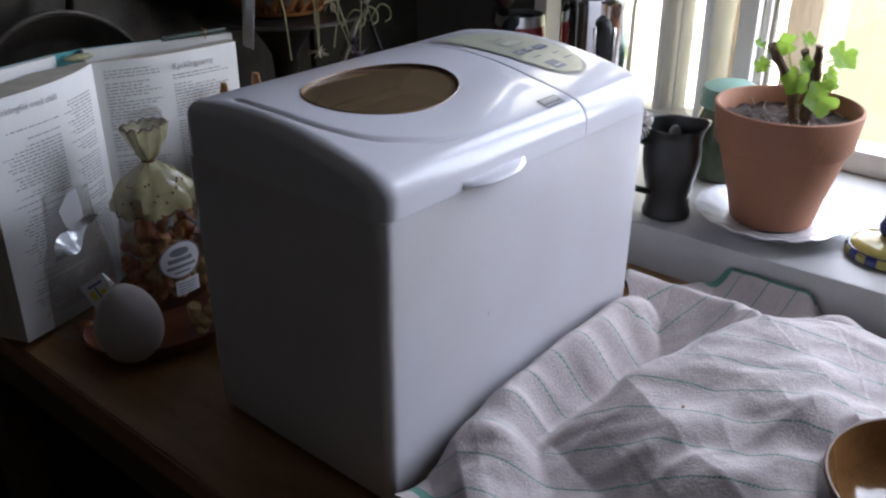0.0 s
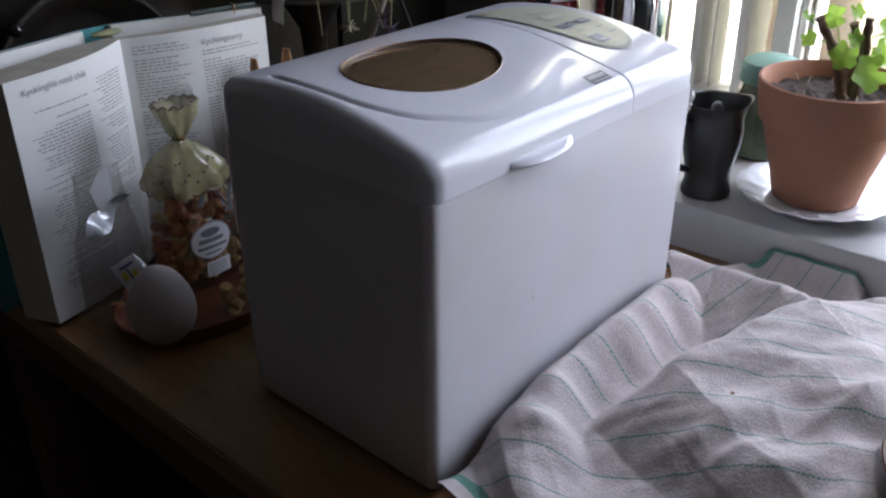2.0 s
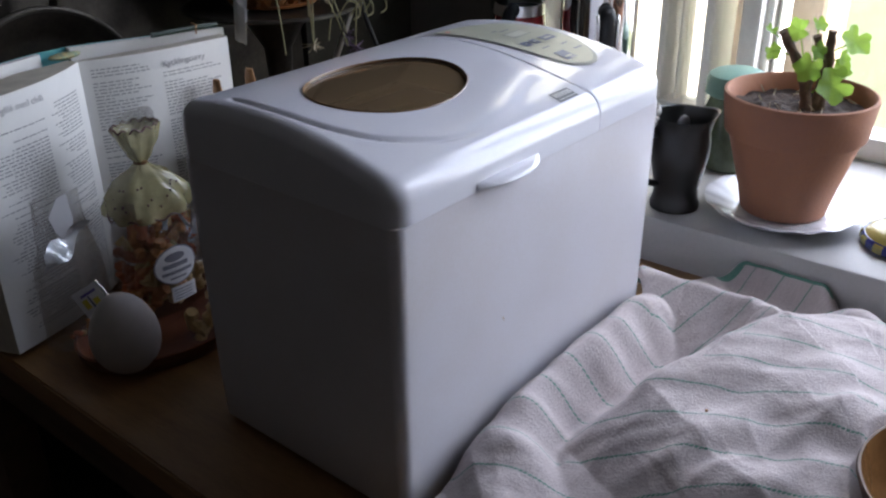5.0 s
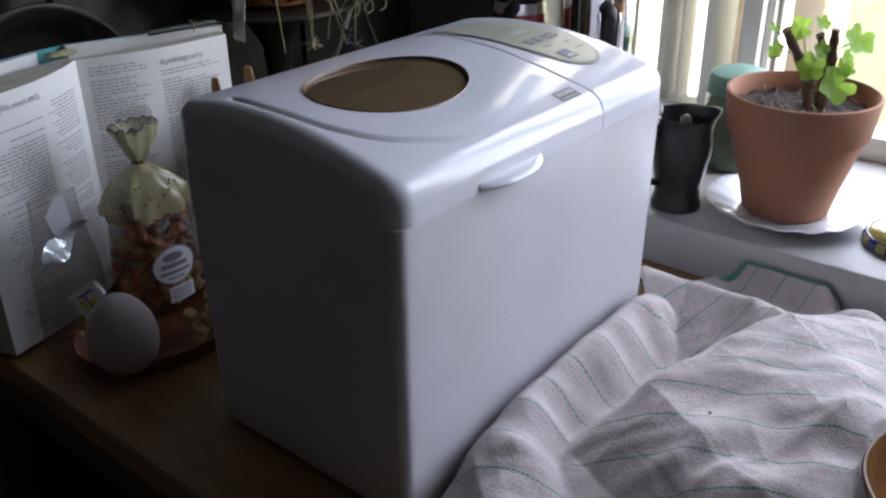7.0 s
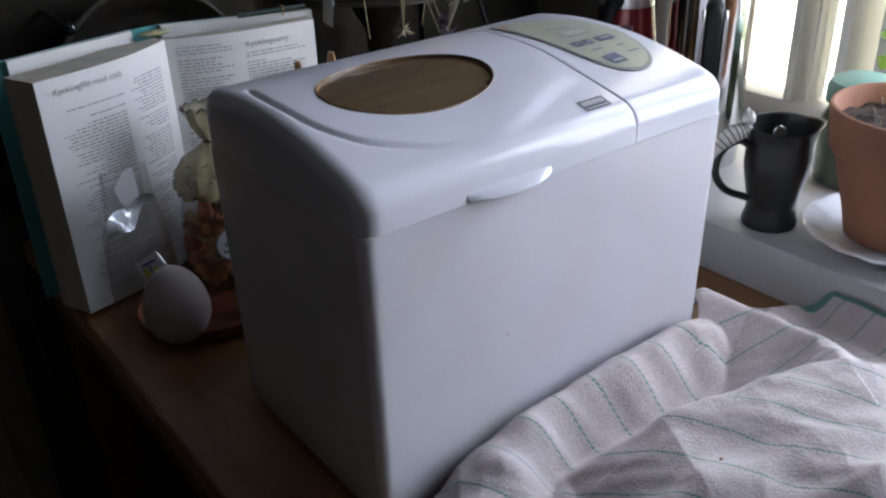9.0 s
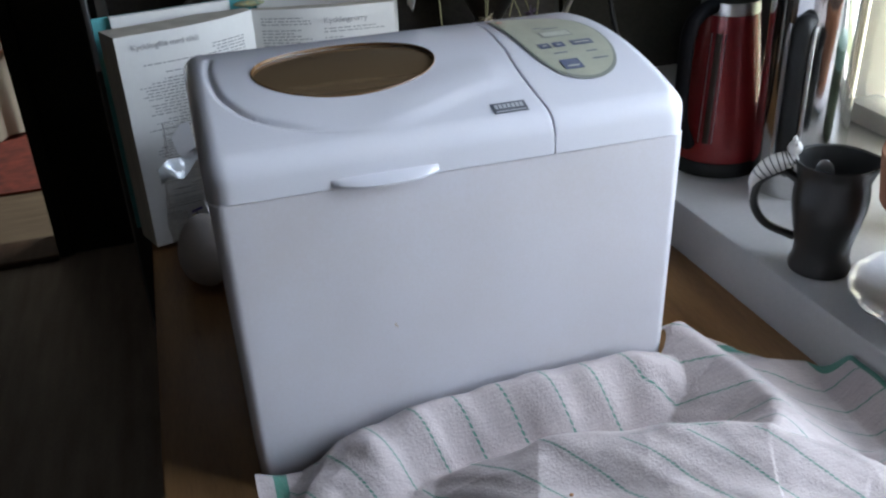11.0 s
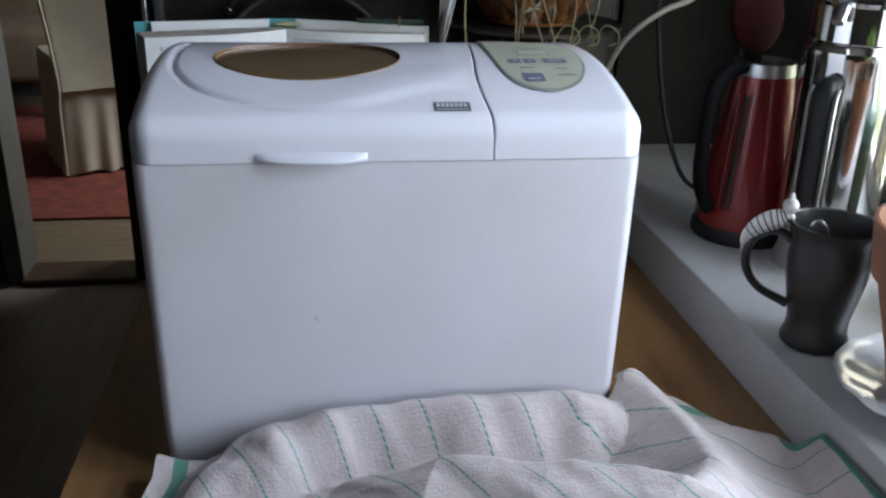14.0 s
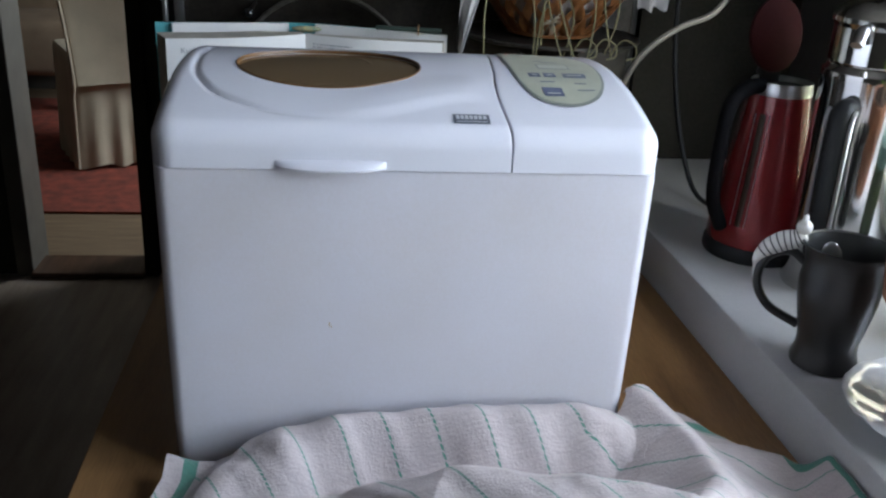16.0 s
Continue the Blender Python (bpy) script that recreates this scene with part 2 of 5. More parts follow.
def half_clear(m, share):
    """Printed film: part of it is clear."""
    t = m.node_tree
    out, pr = t.nodes["Material Output"], t.nodes["Principled BSDF"]
    clear, mx = t.nodes.new("ShaderNodeBsdfTransparent"), t.nodes.new("ShaderNodeMixShader")
    mx.inputs[0].default_value = share
    t.links.new(pr.outputs[0], mx.inputs[1])
    t.links.new(clear.outputs[0], mx.inputs[2])
    t.links.new(mx.outputs[0], out.inputs[0])


half_clear(M_FILM_TOP, 0.32)


def towel_material():
    """Cream linen weave: green dashed pin-stripes and solid green border bands, laid along the cloth's own UV in metres."""
    m = mat("striped_linen", (0.59, 0.53, 0.52), 0.92, scale=18, fine=420, spread=0.09, bump=0.4)
    t = m.node_tree
    b = t.nodes["Principled BSDF"]
    base = b.inputs["Base Color"].links[0].from_socket
    uv = t.nodes.new("ShaderNodeTexCoord")
    sep = t.nodes.new("ShaderNodeSeparateXYZ")
    t.links.new(uv.outputs["UV"], sep.inputs[0])
    uv2 = t.nodes.new("ShaderNodeUVMap")
    uv2.uv_map = "border"
    sep2 = t.nodes.new("ShaderNodeSeparateXYZ")
    t.links.new(uv2.outputs[0], sep2.inputs[0])

    def op(kind, a, c=None, d=None):
        n = t.nodes.new("ShaderNodeMath")
        n.operation = kind
        for i, v in enumerate((a, c, d)):
            if v is None:
                continue
            if isinstance(v, (int, float)):
                n.inputs[i].default_value = v
            else:
                t.links.new(v, n.inputs[i])
        return n.outputs[0]

    u, v = sep.outputs[0], sep.outputs[1]
    gap = op("ABSOLUTE", op("SUBTRACT", op("FRACT", op("DIVIDE", u, 0.039)), 0.5))
    thin = op("LESS_THAN", gap, 0.026)
    dash = op("GREATER_THAN", op("FRACT", op("ADD", op("DIVIDE", v, 0.0034), op("DIVIDE", u, 0.006))), 0.30)
    pin = op("MULTIPLY", thin, dash)
    edge = sep2.outputs[0]
    band = op("MULTIPLY", op("GREATER_THAN", edge, 0.014), op("LESS_THAN", edge, 0.025))
    weave = op("GREATER_THAN", op("FRACT", op("MULTIPLY_ADD", u, 330.0, op("MULTIPLY", v, 330.0))), 0.25)
    band = op("MULTIPLY", band, op("MULTIPLY_ADD", weave, 0.35, 0.6))
    total = op("MAXIMUM", op("MULTIPLY", pin, 0.85), band)
    mix = t.nodes.new("ShaderNodeMix")
    mix.data_type = "RGBA"
    t.links.new(total, mix.inputs["Factor"])
    mix.inputs["B"].default_value = (0.035, 0.22, 0.155, 1)
    # uneven threads along and across the weave
    for sx, sy in ((60.0, 1500.0), (1500.0, 60.0)):
        mp, nz = t.nodes.new("ShaderNodeMapping"), t.nodes.new("ShaderNodeTexNoise")
        mp.inputs["Scale"].default_value = (sx, sy, 1)
        nz.inputs["Scale"].default_value, nz.inputs["Detail"].default_value = 1.0, 2
        t.links.new(uv.outputs["UV"], mp.inputs[0])
        t.links.new(mp.outputs[0], nz.inputs["Vector"])
        dark = t.nodes.new("ShaderNodeMix")
        dark.data_type, dark.blend_type = "RGBA", "MULTIPLY"
        fac = t.nodes.new("ShaderNodeMapRange")
        fac.inputs["From Min"].default_value, fac.inputs["From Max"].default_value = 0.40, 0.72
        fac.inputs["To Max"].default_value = 0.42
        t.links.new(nz.outputs[0], fac.inputs["Value"])
        t.links.new(fac.outputs[0], dark.inputs["Factor"])
        t.links.new(base, dark.inputs["A"])
        dark.inputs["B"].default_value = (0.62, 0.60, 0.60, 1)
        base = dark.outputs["Result"]
    t.links.new(base, mix.inputs["A"])
    t.links.new(mix.outputs["Result"], b.inputs["Base Color"])
    b.inputs["Sheen Weight"].default_value = 0.15
    return m


M_TOWEL = towel_material()


# ---------------------------------------------------------------- mesh helpers
def thing(name, label, category, at=(0, 0, 0), turn=0, group="", kind=""):
    ob = new(name)
    ob.empty_display_size = 0.05
    ob.matrix_basis = pose(*at, 0, 0, turn)
    return tagged(ob, label, category, group, kind)


def part(name, bm, material, parent=None, label="", smooth=True):
    me = bpy.data.meshes.new(name)
    bmesh.ops.recalc_face_normals(bm, faces=bm.faces)
    for f in bm.faces:
        f.smooth = smooth
    bm.to_mesh(me)
    bm.free()
    me.materials.append(material)
    ob = new(name, me)
    ob.parent = parent
    if label:
        ob["label"] = label
    if smooth:
        soften(me)
    return ob


def soften(me, degrees=38):
    """Marks edges sharper than the given angle, so that smooth shading keeps them crisp."""
    bm = bmesh.new()
    bm.from_mesh(me)
    lim = radians(degrees)
    for e in bm.edges:
        if len(e.link_faces) == 2 and e.calc_face_angle(0) > lim:
            e.smooth = False
    bm.to_mesh(me)
    bm.free()


def structure(name, bm, material, label, category, smooth=False):
    return tagged(part(name, bm, material, None, "", smooth), label, category, "", "structure")


def box(x0, x1, y0, y1, z0, z1, bevel=0.0, seg=2, bm=None):
    b = bm or bmesh.new()
    made = bmesh.ops.create_cube(b, size=1)["verts"]
    for v in made:
        v.co = Vector((x0 + (v.co.x + 0.5) * (x1 - x0), y0 + (v.co.y + 0.5) * (y1 - y0), z0 + (v.co.z + 0.5) * (z1 - z0)))
    if bevel:
        es = {e for v in made for e in v.link_edges}
        bmesh.ops.bevel(b, geom=list(es), offset=bevel, segments=seg, affect="EDGES", profile=0.5)
    return b


def lathe(profile, n=48, bm=None, at=(0, 0, 0), closed=False):
    """Turns (radius, height) pairs about z."""
    b = bm or bmesh.new()
    rings = []
    for r, z in profile:
        if r < 1e-6:
            rings.append([b.verts.new((at[0], at[1], at[2] + z))])
        else:
            rings.append([b.verts.new((at[0] + r * math.cos(2 * math.pi * k / n), at[1] + r * math.sin(2 * math.pi * k / n), at[2] + z)) for k in range(n)])
    pairs = list(zip(rings, rings[1:])) + ([(rings[-1], rings[0])] if closed else [])
    for a, c in pairs:
        for k in range(n):
            q = [a[k % len(a)], a[(k + 1) % len(a)], c[(k + 1) % len(c)], c[k % len(c)]]
            q = list(dict.fromkeys(q))
            if len(q) > 2:
                b.faces.new(q)
    return b


def tube(path, radius, n=10, bm=None, flat=1.0):
    """A round or flattened tube along points; radius is a number or a function of 0..1."""
    b = bm or bmesh.new()
    pts = [Vector(p) for p in path]
    rings, side = [], None
    for i, p in enumerate(pts):
        d = (pts[min(i + 1, len(pts) - 1)] - pts[max(i - 1, 0)]).normalized()
        if side is None:
            side = d.cross(Vector((0, 0, 1)) if abs(d.z) < 0.9 else Vector((1, 0, 0))).normalized()
        side = (side - d * side.dot(d)).normalized()
        up = d.cross(side)
        r = radius(i / (len(pts) - 1)) if callable(radius) else radius
        rings.append([b.verts.new(p + side * r * math.cos(2 * math.pi * k / n) + up * r * flat * math.sin(2 * math.pi * k / n)) for k in range(n)])
    for a, c in zip(rings, rings[1:]):
        for k in range(n):
            b.faces.new((a[k], a[(k + 1) % n], c[(k + 1) % n], c[k]))
    b.faces.new(rings[0][::-1])
    b.faces.new(rings[-1])
    return b


def curve(points, n=12):
    """A smooth run of points through the given ones (Catmull-Rom)."""
    p = [Vector(q) for q in points]
    p = [p[0] * 2 - p[1]] + p + [p[-1] * 2 - p[-2]]
    out = []
    for i in range(1, len(p) - 2):
        for k in range(n):
            t = k / n
            a, b, c, d = p[i - 1:i + 3]
            out.append(0.5 * ((2 * b) + (c - a) * t + (2 * a - 5 * b + 4 * c - d) * t * t + (3 * b - a - 3 * c + d) * t ** 3))
    return out + [p[-2]]


def blob(rx, ry, rz, at=(0, 0, 0), seg=24, rings=14, shape=None, bm=None):
    b = bm or bmesh.new()
    made = bmesh.ops.create_uvsphere(b, u_segments=seg, v_segments=rings, radius=1)["verts"]
    for v in made:
        c = v.co.copy()
        if shape:
            c = shape(c)
        v.co = Vector((at[0] + c.x * rx, at[1] + c.y * ry, at[2] + c.z * rz))
    return b


def sheet(fn, nu, nv, thick=0.0, bm=None):
    """A grid surface fn(u, v), given thickness along -z of each point."""
    b = bm or bmesh.new()
    g = [[b.verts.new(fn(i / nu, j / nv)) for j in range(nv + 1)] for i in range(nu + 1)]
    for i in range(nu):
        for j in range(nv):
            b.faces.new((g[i][j], g[i + 1][j], g[i + 1][j + 1], g[i][j + 1]))
    if thick:
        h = [[b.verts.new(Vector(fn(i / nu, j / nv)) - Vector((0, 0, thick))) for j in range(nv + 1)] for i in range(nu + 1)]
        for i in range(nu):
            for j in range(nv):
                b.faces.new((h[i][j], h[i][j + 1], h[i + 1][j + 1], h[i + 1][j]))
        rim = [(i, 0) for i in range(nu)] + [(nu, j) for j in range(nv)] + [(i, nv) for i in range(nu, 0, -1)] + [(0, j) for j in range(nv, 0, -1)]
        for (a, c), (d, e) in zip(rim, rim[1:] + rim[:1]):
            b.faces.new((g[a][c], h[a][c], h[d][e], g[d][e]))
    return b


def smoothstep(a, b, x):
    t = min(1.0, max(0.0, (x - a) / (b - a)))
    return t * t * (3 - 2 * t)


def prism(outline, z0, z1, bm=None):
    """An upright slab over a closed plan outline."""
    b = bm or bmesh.new()
    lo, hi = [b.verts.new((x, y, z0)) for x, y in outline], [b.verts.new((x, y, z1)) for x, y in outline]
    b.faces.new(lo[::-1])
    b.faces.new(hi)
    n = len(outline)
    for k in range(n):
        b.faces.new((lo[k], lo[(k + 1) % n], hi[(k + 1) % n], hi[k]))
    return b


def lettering(text, height, material, parent, at, name="lettering"):
    """Flat raised letters in the built-in font, as a mesh."""
    cu = bpy.data.curves.new(name, "FONT")
    cu.body, cu.size, cu.extrude = text, height, 0.0001
    tmp = bpy.data.objects.new(name, cu)
    me = bpy.data.meshes.new_from_object(tmp)
    bpy.data.objects.remove(tmp)
    ob = new(name, me)
    me.materials.append(material)
    ob.parent, ob.matrix_basis = parent, at
    return ob

# ---------------------------------------------------------------- the room
ZT, ZS = 0.728, 0.788          # table top, window sill
structure("floor", box(-2.4, 1.0, -2.3, 2.05, -0.12, 0.0), M_FLOOR, "dim worn brown timber kitchen floor", "floor")
structure("ceiling", box(-2.6, 1.25, -2.5, 4.6, 2.42, 2.52), M_CEIL, "plain dim painted kitchen ceiling", "ceiling")
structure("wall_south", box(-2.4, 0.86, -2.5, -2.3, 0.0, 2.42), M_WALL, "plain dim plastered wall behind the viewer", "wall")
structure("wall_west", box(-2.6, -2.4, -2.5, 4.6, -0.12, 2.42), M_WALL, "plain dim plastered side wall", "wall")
b = box(-2.4, -0.83, 2.05, 2.17, 0, 2.42)
box(-0.455, 0.86, 2.05, 2.17, 0, 2.42, bm=b)
box(-0.83, -0.455, 2.05, 2.17, 2.05, 2.42, bm=b)
structure("wall_north", b, M_WALL_DK, "wall with an open doorway, room shade put into its dark colour", "wall")
# window wall with its opening
b = box(0.86, 1.10, -2.5, -0.94, 0, 2.42)
box(0.86, 1.10, 0.485, 2.75, 0, 2.42, bm=b)
box(0.86, 1.10, 3.85, 4.6, 0, 2.42, bm=b)
box(0.86, 1.10, 2.75, 3.85, 0, 0.8, bm=b)
box(0.86, 1.10, 2.75, 3.85, 2.0, 2.42, bm=b)
box(0.86, 1.10, -0.94, 0.485, 0, ZS - 0.04, bm=b)
box(0.86, 1.10, -0.94, 0.485, 1.95, 2.42, bm=b)
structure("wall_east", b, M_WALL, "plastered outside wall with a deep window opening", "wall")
# far room
structure("floor_far_room", box(-2.4, 0.86, 2.05, 4.6, -0.10, 0.0), M_FLOOR2, "pale worn boards of the room beyond the doorway", "floor")
structure("wall_far", box(-2.4, 0.86, 4.6, 4.75, 0, 2.42), M_WALL, "dim plastered wall of the far room", "wall")
b = box(-0.845, -0.795, 2.03, 2.19, 0, 2.07, 0.004)
structure("door_frame", b, M_GREY_WOOD, "grey painted door jamb of the open doorway", "door frame")
structure("door_frame_dark", box(-0.462, -0.42, 2.03, 2.19, 0, 2.07, 0.004), M_WALL_DK, "door jamb of the doorway in the shade-darkened wall colour", "door frame")
structure("threshold", box(-0.80, -0.46, 2.01, 2.16, 0.0, 0.02, 0.006), M_TABLE_DK, "dark worn wooden threshold in the doorway", "threshold")

# sill: a deep painted board, face slightly askew to the table
def sill_x(y):
    return 0.546 - 0.025 * y

ys = [-1.5 + 0.05 * k for k in range(48)]
sec = [(-0.0, -0.075), (0.0, -0.004), (0.0015, -0.0012), (0.005, 0.0)]
b = bmesh.new()
rows = [[b.verts.new((sill_x(y) + dx, y, ZS + dz)) for dx, dz in sec] + [b.verts.new((0.93, y, ZS)), b.verts.new((0.93, y, ZS - 0.075))] for y in ys]
for r0, r1 in zip(rows, rows[1:]):
    for k in range(6):
        b.faces.new((r0[k], r0[(k + 1) % 6], r1[(k + 1) % 6], r1[k]))
b.faces.new(rows[0])
b.faces.new(rows[-1][::-1])
structure("window_sill", b, M_SILL, "deep white painted window sill with scuffs, greyed to hold shade", "window sill", True)
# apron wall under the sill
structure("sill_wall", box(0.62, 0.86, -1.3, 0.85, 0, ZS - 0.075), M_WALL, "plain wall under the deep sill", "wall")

win = thing("window", "white painted wooden casement window, overexposed daylight outside", "window", kind="structure")


def stile(name, y0, y1, x0, x1, label="", z0=ZS, z1=1.95):
    b = box(x0, x1, y0, y1, z0, z1, 0.004)
    part(name, b, M_FRAME, win, label)


stile("jamb", 0.458, 0.485, 0.852, 1.09)
stile("jamb", -0.94, -0.90, 0.862, 1.09)
stile("frame_post", 0.430, 0.458, 0.90, 0.99)
stile("sash_stile", 0.262, 0.276, 0.905, 0.985)
stile("glazing_bar", 0.240, 0.246, 0.915, 0.960)
stile("sash_stile", 0.184, 0.200, 0.900, 0.985)
stile("centre_post", 0.112, 0.142, 0.895, 1.02)
stile("moulding", 0.142, 0.150, 0.915, 0.960)
stile("moulding", 0.100, 0.112, 0.912, 0.985)
stile("moulding", 0.090, 0.096, 0.920, 0.960)
stile("sash_stile", -0.90, -0.84, 0.895, 0.955)
stile("sash_stile", -0.41, -0.36, 0.895, 0.955)
part("bottom_rail", box(0.90, 0.955, -0.84, 0.090, ZS, ZS + 0.035, 0.004), M_FRAME, win)
part("bottom_rail", box(0.90, 0.955, 0.150, 0.430, ZS, ZS + 0.030, 0.004), M_FRAME, win)
part("top_rail", box(0.90, 0.955, -0.84, 0.430, 1.88, 1.95, 0.004), M_FRAME, win)
for y0, y1 in ((-0.84, -0.41), (-0.36, 0.090), (0.150, 0.184), (0.200, 0.240), (0.276, 0.430)):
    p = part("pane", box(0.929, 0.933, y0, y1, ZS + 0.03, 1.9), M_PANE, win, "clear glass pane", False)
    p.visible_shadow = False

# outside
b = bmesh.new()
n = 40
def lawn(u, v):
    r = 1.1 + 300 * u ** 3
    a = (v - 0.5) * math.pi * 1.1
    return Vector((1.1 + (r - 1.1) * math.cos(a) + 0.0, r * math.sin(a) * 1.2, -0.35 + 0.35 * min(1, (r - 1.1) / 25) + 0.02 * math.sin(r * 3 + v * 40)))
sheet(lawn, n, 60, bm=b)
structure("ground", b, M_GRASS, "bright sunlit lawn outside the window", "lawn", True)

# ---------------------------------------------------------------- table
table = thing("table", "old brown wooden kitchen table with a deep apron", "table")
def edge_x(y):
    return 0.5445 - 0.0255 * y
out = [(-0.086, -0.62), (edge_x(-0.62) - 0.01, -0.62), (edge_x(-0.1), -0.1), (edge_x(0.75), 0.75), (-0.086, 0.75)]
b = prism(out, ZT - 0.03, ZT)
bmesh.ops.bevel(b, geom=[e for e in b.edges], offset=0.002, segments=2, affect="EDGES")
part("tabletop", b, M_TABLE, table)
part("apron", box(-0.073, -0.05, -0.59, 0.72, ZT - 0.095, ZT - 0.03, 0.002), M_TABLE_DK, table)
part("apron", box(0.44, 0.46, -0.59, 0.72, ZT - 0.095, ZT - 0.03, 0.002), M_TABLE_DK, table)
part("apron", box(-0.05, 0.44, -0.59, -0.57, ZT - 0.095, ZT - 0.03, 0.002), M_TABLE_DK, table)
for lx in (-0.07, 0.40):
    for ly in (-0.58, 0.66):
        part("leg", box(lx, lx + 0.055, ly, ly + 0.055, 0, ZT - 0.031, 0.004), M_TABLE_DK, table)

# ---------------------------------------------------------------- bread machine
X0, L, D, ZSEAM = -0.007, 0.3755, 0.245, 0.9980
bread = thing("bread_machine", "white plastic bread machine with oval amber window and control panel", "bread machine", (0, 0, 0))


def rounded_rect(x0, x1, y0, y1, r, n=10, per=24):
    pts = []
    for cx, cy, a0 in ((x1 - r, y1 - r, 0), (x0 + r, y1 - r, 90), (x0 + r, y0 + r, 180), (x1 - r, y0 + r, 270)):
        pts += [(cx + r * math.cos(radians(a0 + 90 * k / n)), cy + r * math.sin(radians(a0 + 90 * k / n))) for k in range(n + 1)]
    out = []
    for i, (p, q) in enumerate(zip(pts, pts[1:] + pts[:1])):
        m = (per if (i // (n + 1)) % 2 == 0 else per * 2 // 3) if i % (n + 1) == n else 1
        out += [(p[0] + (q[0] - p[0]) * k / m, p[1] + (q[1] - p[1]) * k / m) for k in range(m)]
    return out


def loft(rings, bm=None, cap_lo=True, cap_hi=True):
    b = bm or bmesh.new()
    vs = [[b.verts.new(p) for p in ring] for ring in rings]
    n = len(vs[0])
    for a, c in zip(vs, vs[1:]):
        for k in range(n):
            b.faces.new((a[k], a[(k + 1) % n], c[(k + 1) % n], c[k]))
    if cap_lo:
        b.faces.new(vs[0][::-1])
    if cap_hi:
        b.faces.new(vs[-1])
    return b


rings = []
for z, ins in ((0.7325, 0.010), (0.7335, 0.0065), (0.737, 0.0046), (0.78, 0.0034), (0.90, 0.0020), (0.990, 0.0010), (0.9971, 0.0011), (0.9978, 0.0017), (0.9978, 0.012)):
    rings.append([(x, y, z) for x, y in rounded_rect(X0 + ins, L - ins, ins, D - ins, 0.0115 - 0.5 * min(ins, 0.012))])
part("body", loft(rings, cap_hi=False), M_WHITE_OLD, bread, "smooth lavender-white body with faint brown drips")
# chamber under the lid window
rings = [[(x, y, z) for x, y in rounded_rect(0.03 + i, 0.245 - i, 0.03 + i, 0.205 - i, 0.02)] for z, i in ((0.997, -0.018), (0.990, 0.0), (0.86, 0.006))]
part("bread_pan", loft(rings, cap_lo=False), M_CAVITY, bread, "dark non-stick bread pan")
part("paddle", box(0.10, 0.15, 0.115, 0.125, 0.861, 0.885, 0.004), M_CAVITY, bread)
for fx in (0.03, 0.34):
    for fy in (0.03, 0.20):
        part("foot", lathe([(0, 0), (0.011, 0), (0.012, 0.002), (0.010, 0.008), (0, 0.008)], 16, at=(fx, fy, ZT)), M_RUBBER, bread)


def outer_gap(x, y, r=0.018):
    """How far inside the rounded plan outline."""
    qx, qy = abs(x - (L + X0) / 2) - ((L - X0) / 2 - r), abs(y - D / 2) - (D / 2 - r)
    return r - math.hypot(max(qx, 0), max(qy, 0)) - min(max(qx, qy), 0)


def seam_x(y):
    return 0.2585 - 0.004 * math.sin(math.pi * min(1, max(0, y / 0.11))) + 0.010 * smoothstep(0.09, 0.232, y)


CREASE = curve([(0.0165, 0.19, 0), (0.0135, 0.146, 0), (0.016, 0.101, 0), (0.024, 0.075, 0), (0.037, 0.054, 0), (0.061, 0.037, 0), (0.085, 0.026, 0), (0.127, 0.020, 0), (0.165, 0.029, 0), (0.205, 0.047, 0), (0.233, 0.053, 0), (0.275, 0.047, 0)], 10)


def crease(x, y):
    """Signed distance to the moulded step (positive behind it) and how far along it the nearest point lies."""
    best = None
    for i, (a, c) in enumerate(zip(CREASE, CREASE[1:])):
        d = c - a
        t = min(1, max(0, ((x - a.x) * d.x + (y - a.y) * d.y) / d.length_squared))
        px, py = a.x + d.x * t, a.y + d.y * t
        dist = math.hypot(x - px, y - py)
        if best is None or dist < best[0]:
            s = d.x * (y - a.y) - d.y * (x - a.x)
            best = (dist, 1 if s > 0 else -1, (i + t) / (len(CREASE) - 1))
    return best[0] * best[1], best[2]


def lid_z(x, y, step=True, soft_seam=True):
    z = 1.0530 - 1.15 * (y - 0.15) ** 2
    if step:
        d, s = crease(x, y)
        deep = 1 - smoothstep(0.40, 0.66, s)
        z += -0.0030 * deep * math.exp(-((d + 0.0010) / 0.0026) ** 2)
        z += 0.0021 * smoothstep(-0.009, 0.007, d) * (1 - smoothstep(0.015, 0.055, d)) * smoothstep(0.095, 0.165, x) * (1 - smoothstep(0.228, 0.250, x))
    g = outer_gap(x, y)
    r = 0.0150
    if g < r:
        z -= r - math.sqrt(max(0, r * r - (r - max(g, 0)) ** 2))
    if soft_seam:
        e = abs(x - seam_x(y))
        if e < 0.0022:
            z -= 0.0022 - math.sqrt(0.0022 ** 2 - (0.0022 - e) ** 2)
    return z


def lid_outline(door):
    full = rounded_rect(X0, L, 0, D, 0.018, 12, 90)
    keep = [(x, y) for x, y in full if (x < seam_x(y) - 0.0006 if door else x > seam_x(y) + 0.0006)]
    # start the run at the front seam and close it along the seam
    k = min(range(len(keep)), key=lambda i: (keep[i][1] > 0.001, abs(keep[i][0] - seam_x(0))))
    keep = keep[k:] + keep[:k]
    if math.dist(keep[0], keep[1]) > 0.05:
        keep = [keep[0]] + keep[1:][::-1]
    off = -0.0006 if door else 0.0006
    side = [(seam_x(D * t / 60) + off, D * t / 60) for t in range(61)]
    return keep + side[::-1] if abs(keep[-1][1] - D) < 0.02 else keep[::-1] + side[::-1]


OVAL = (0.1215, 0.124, 0.0765, 0.0595)


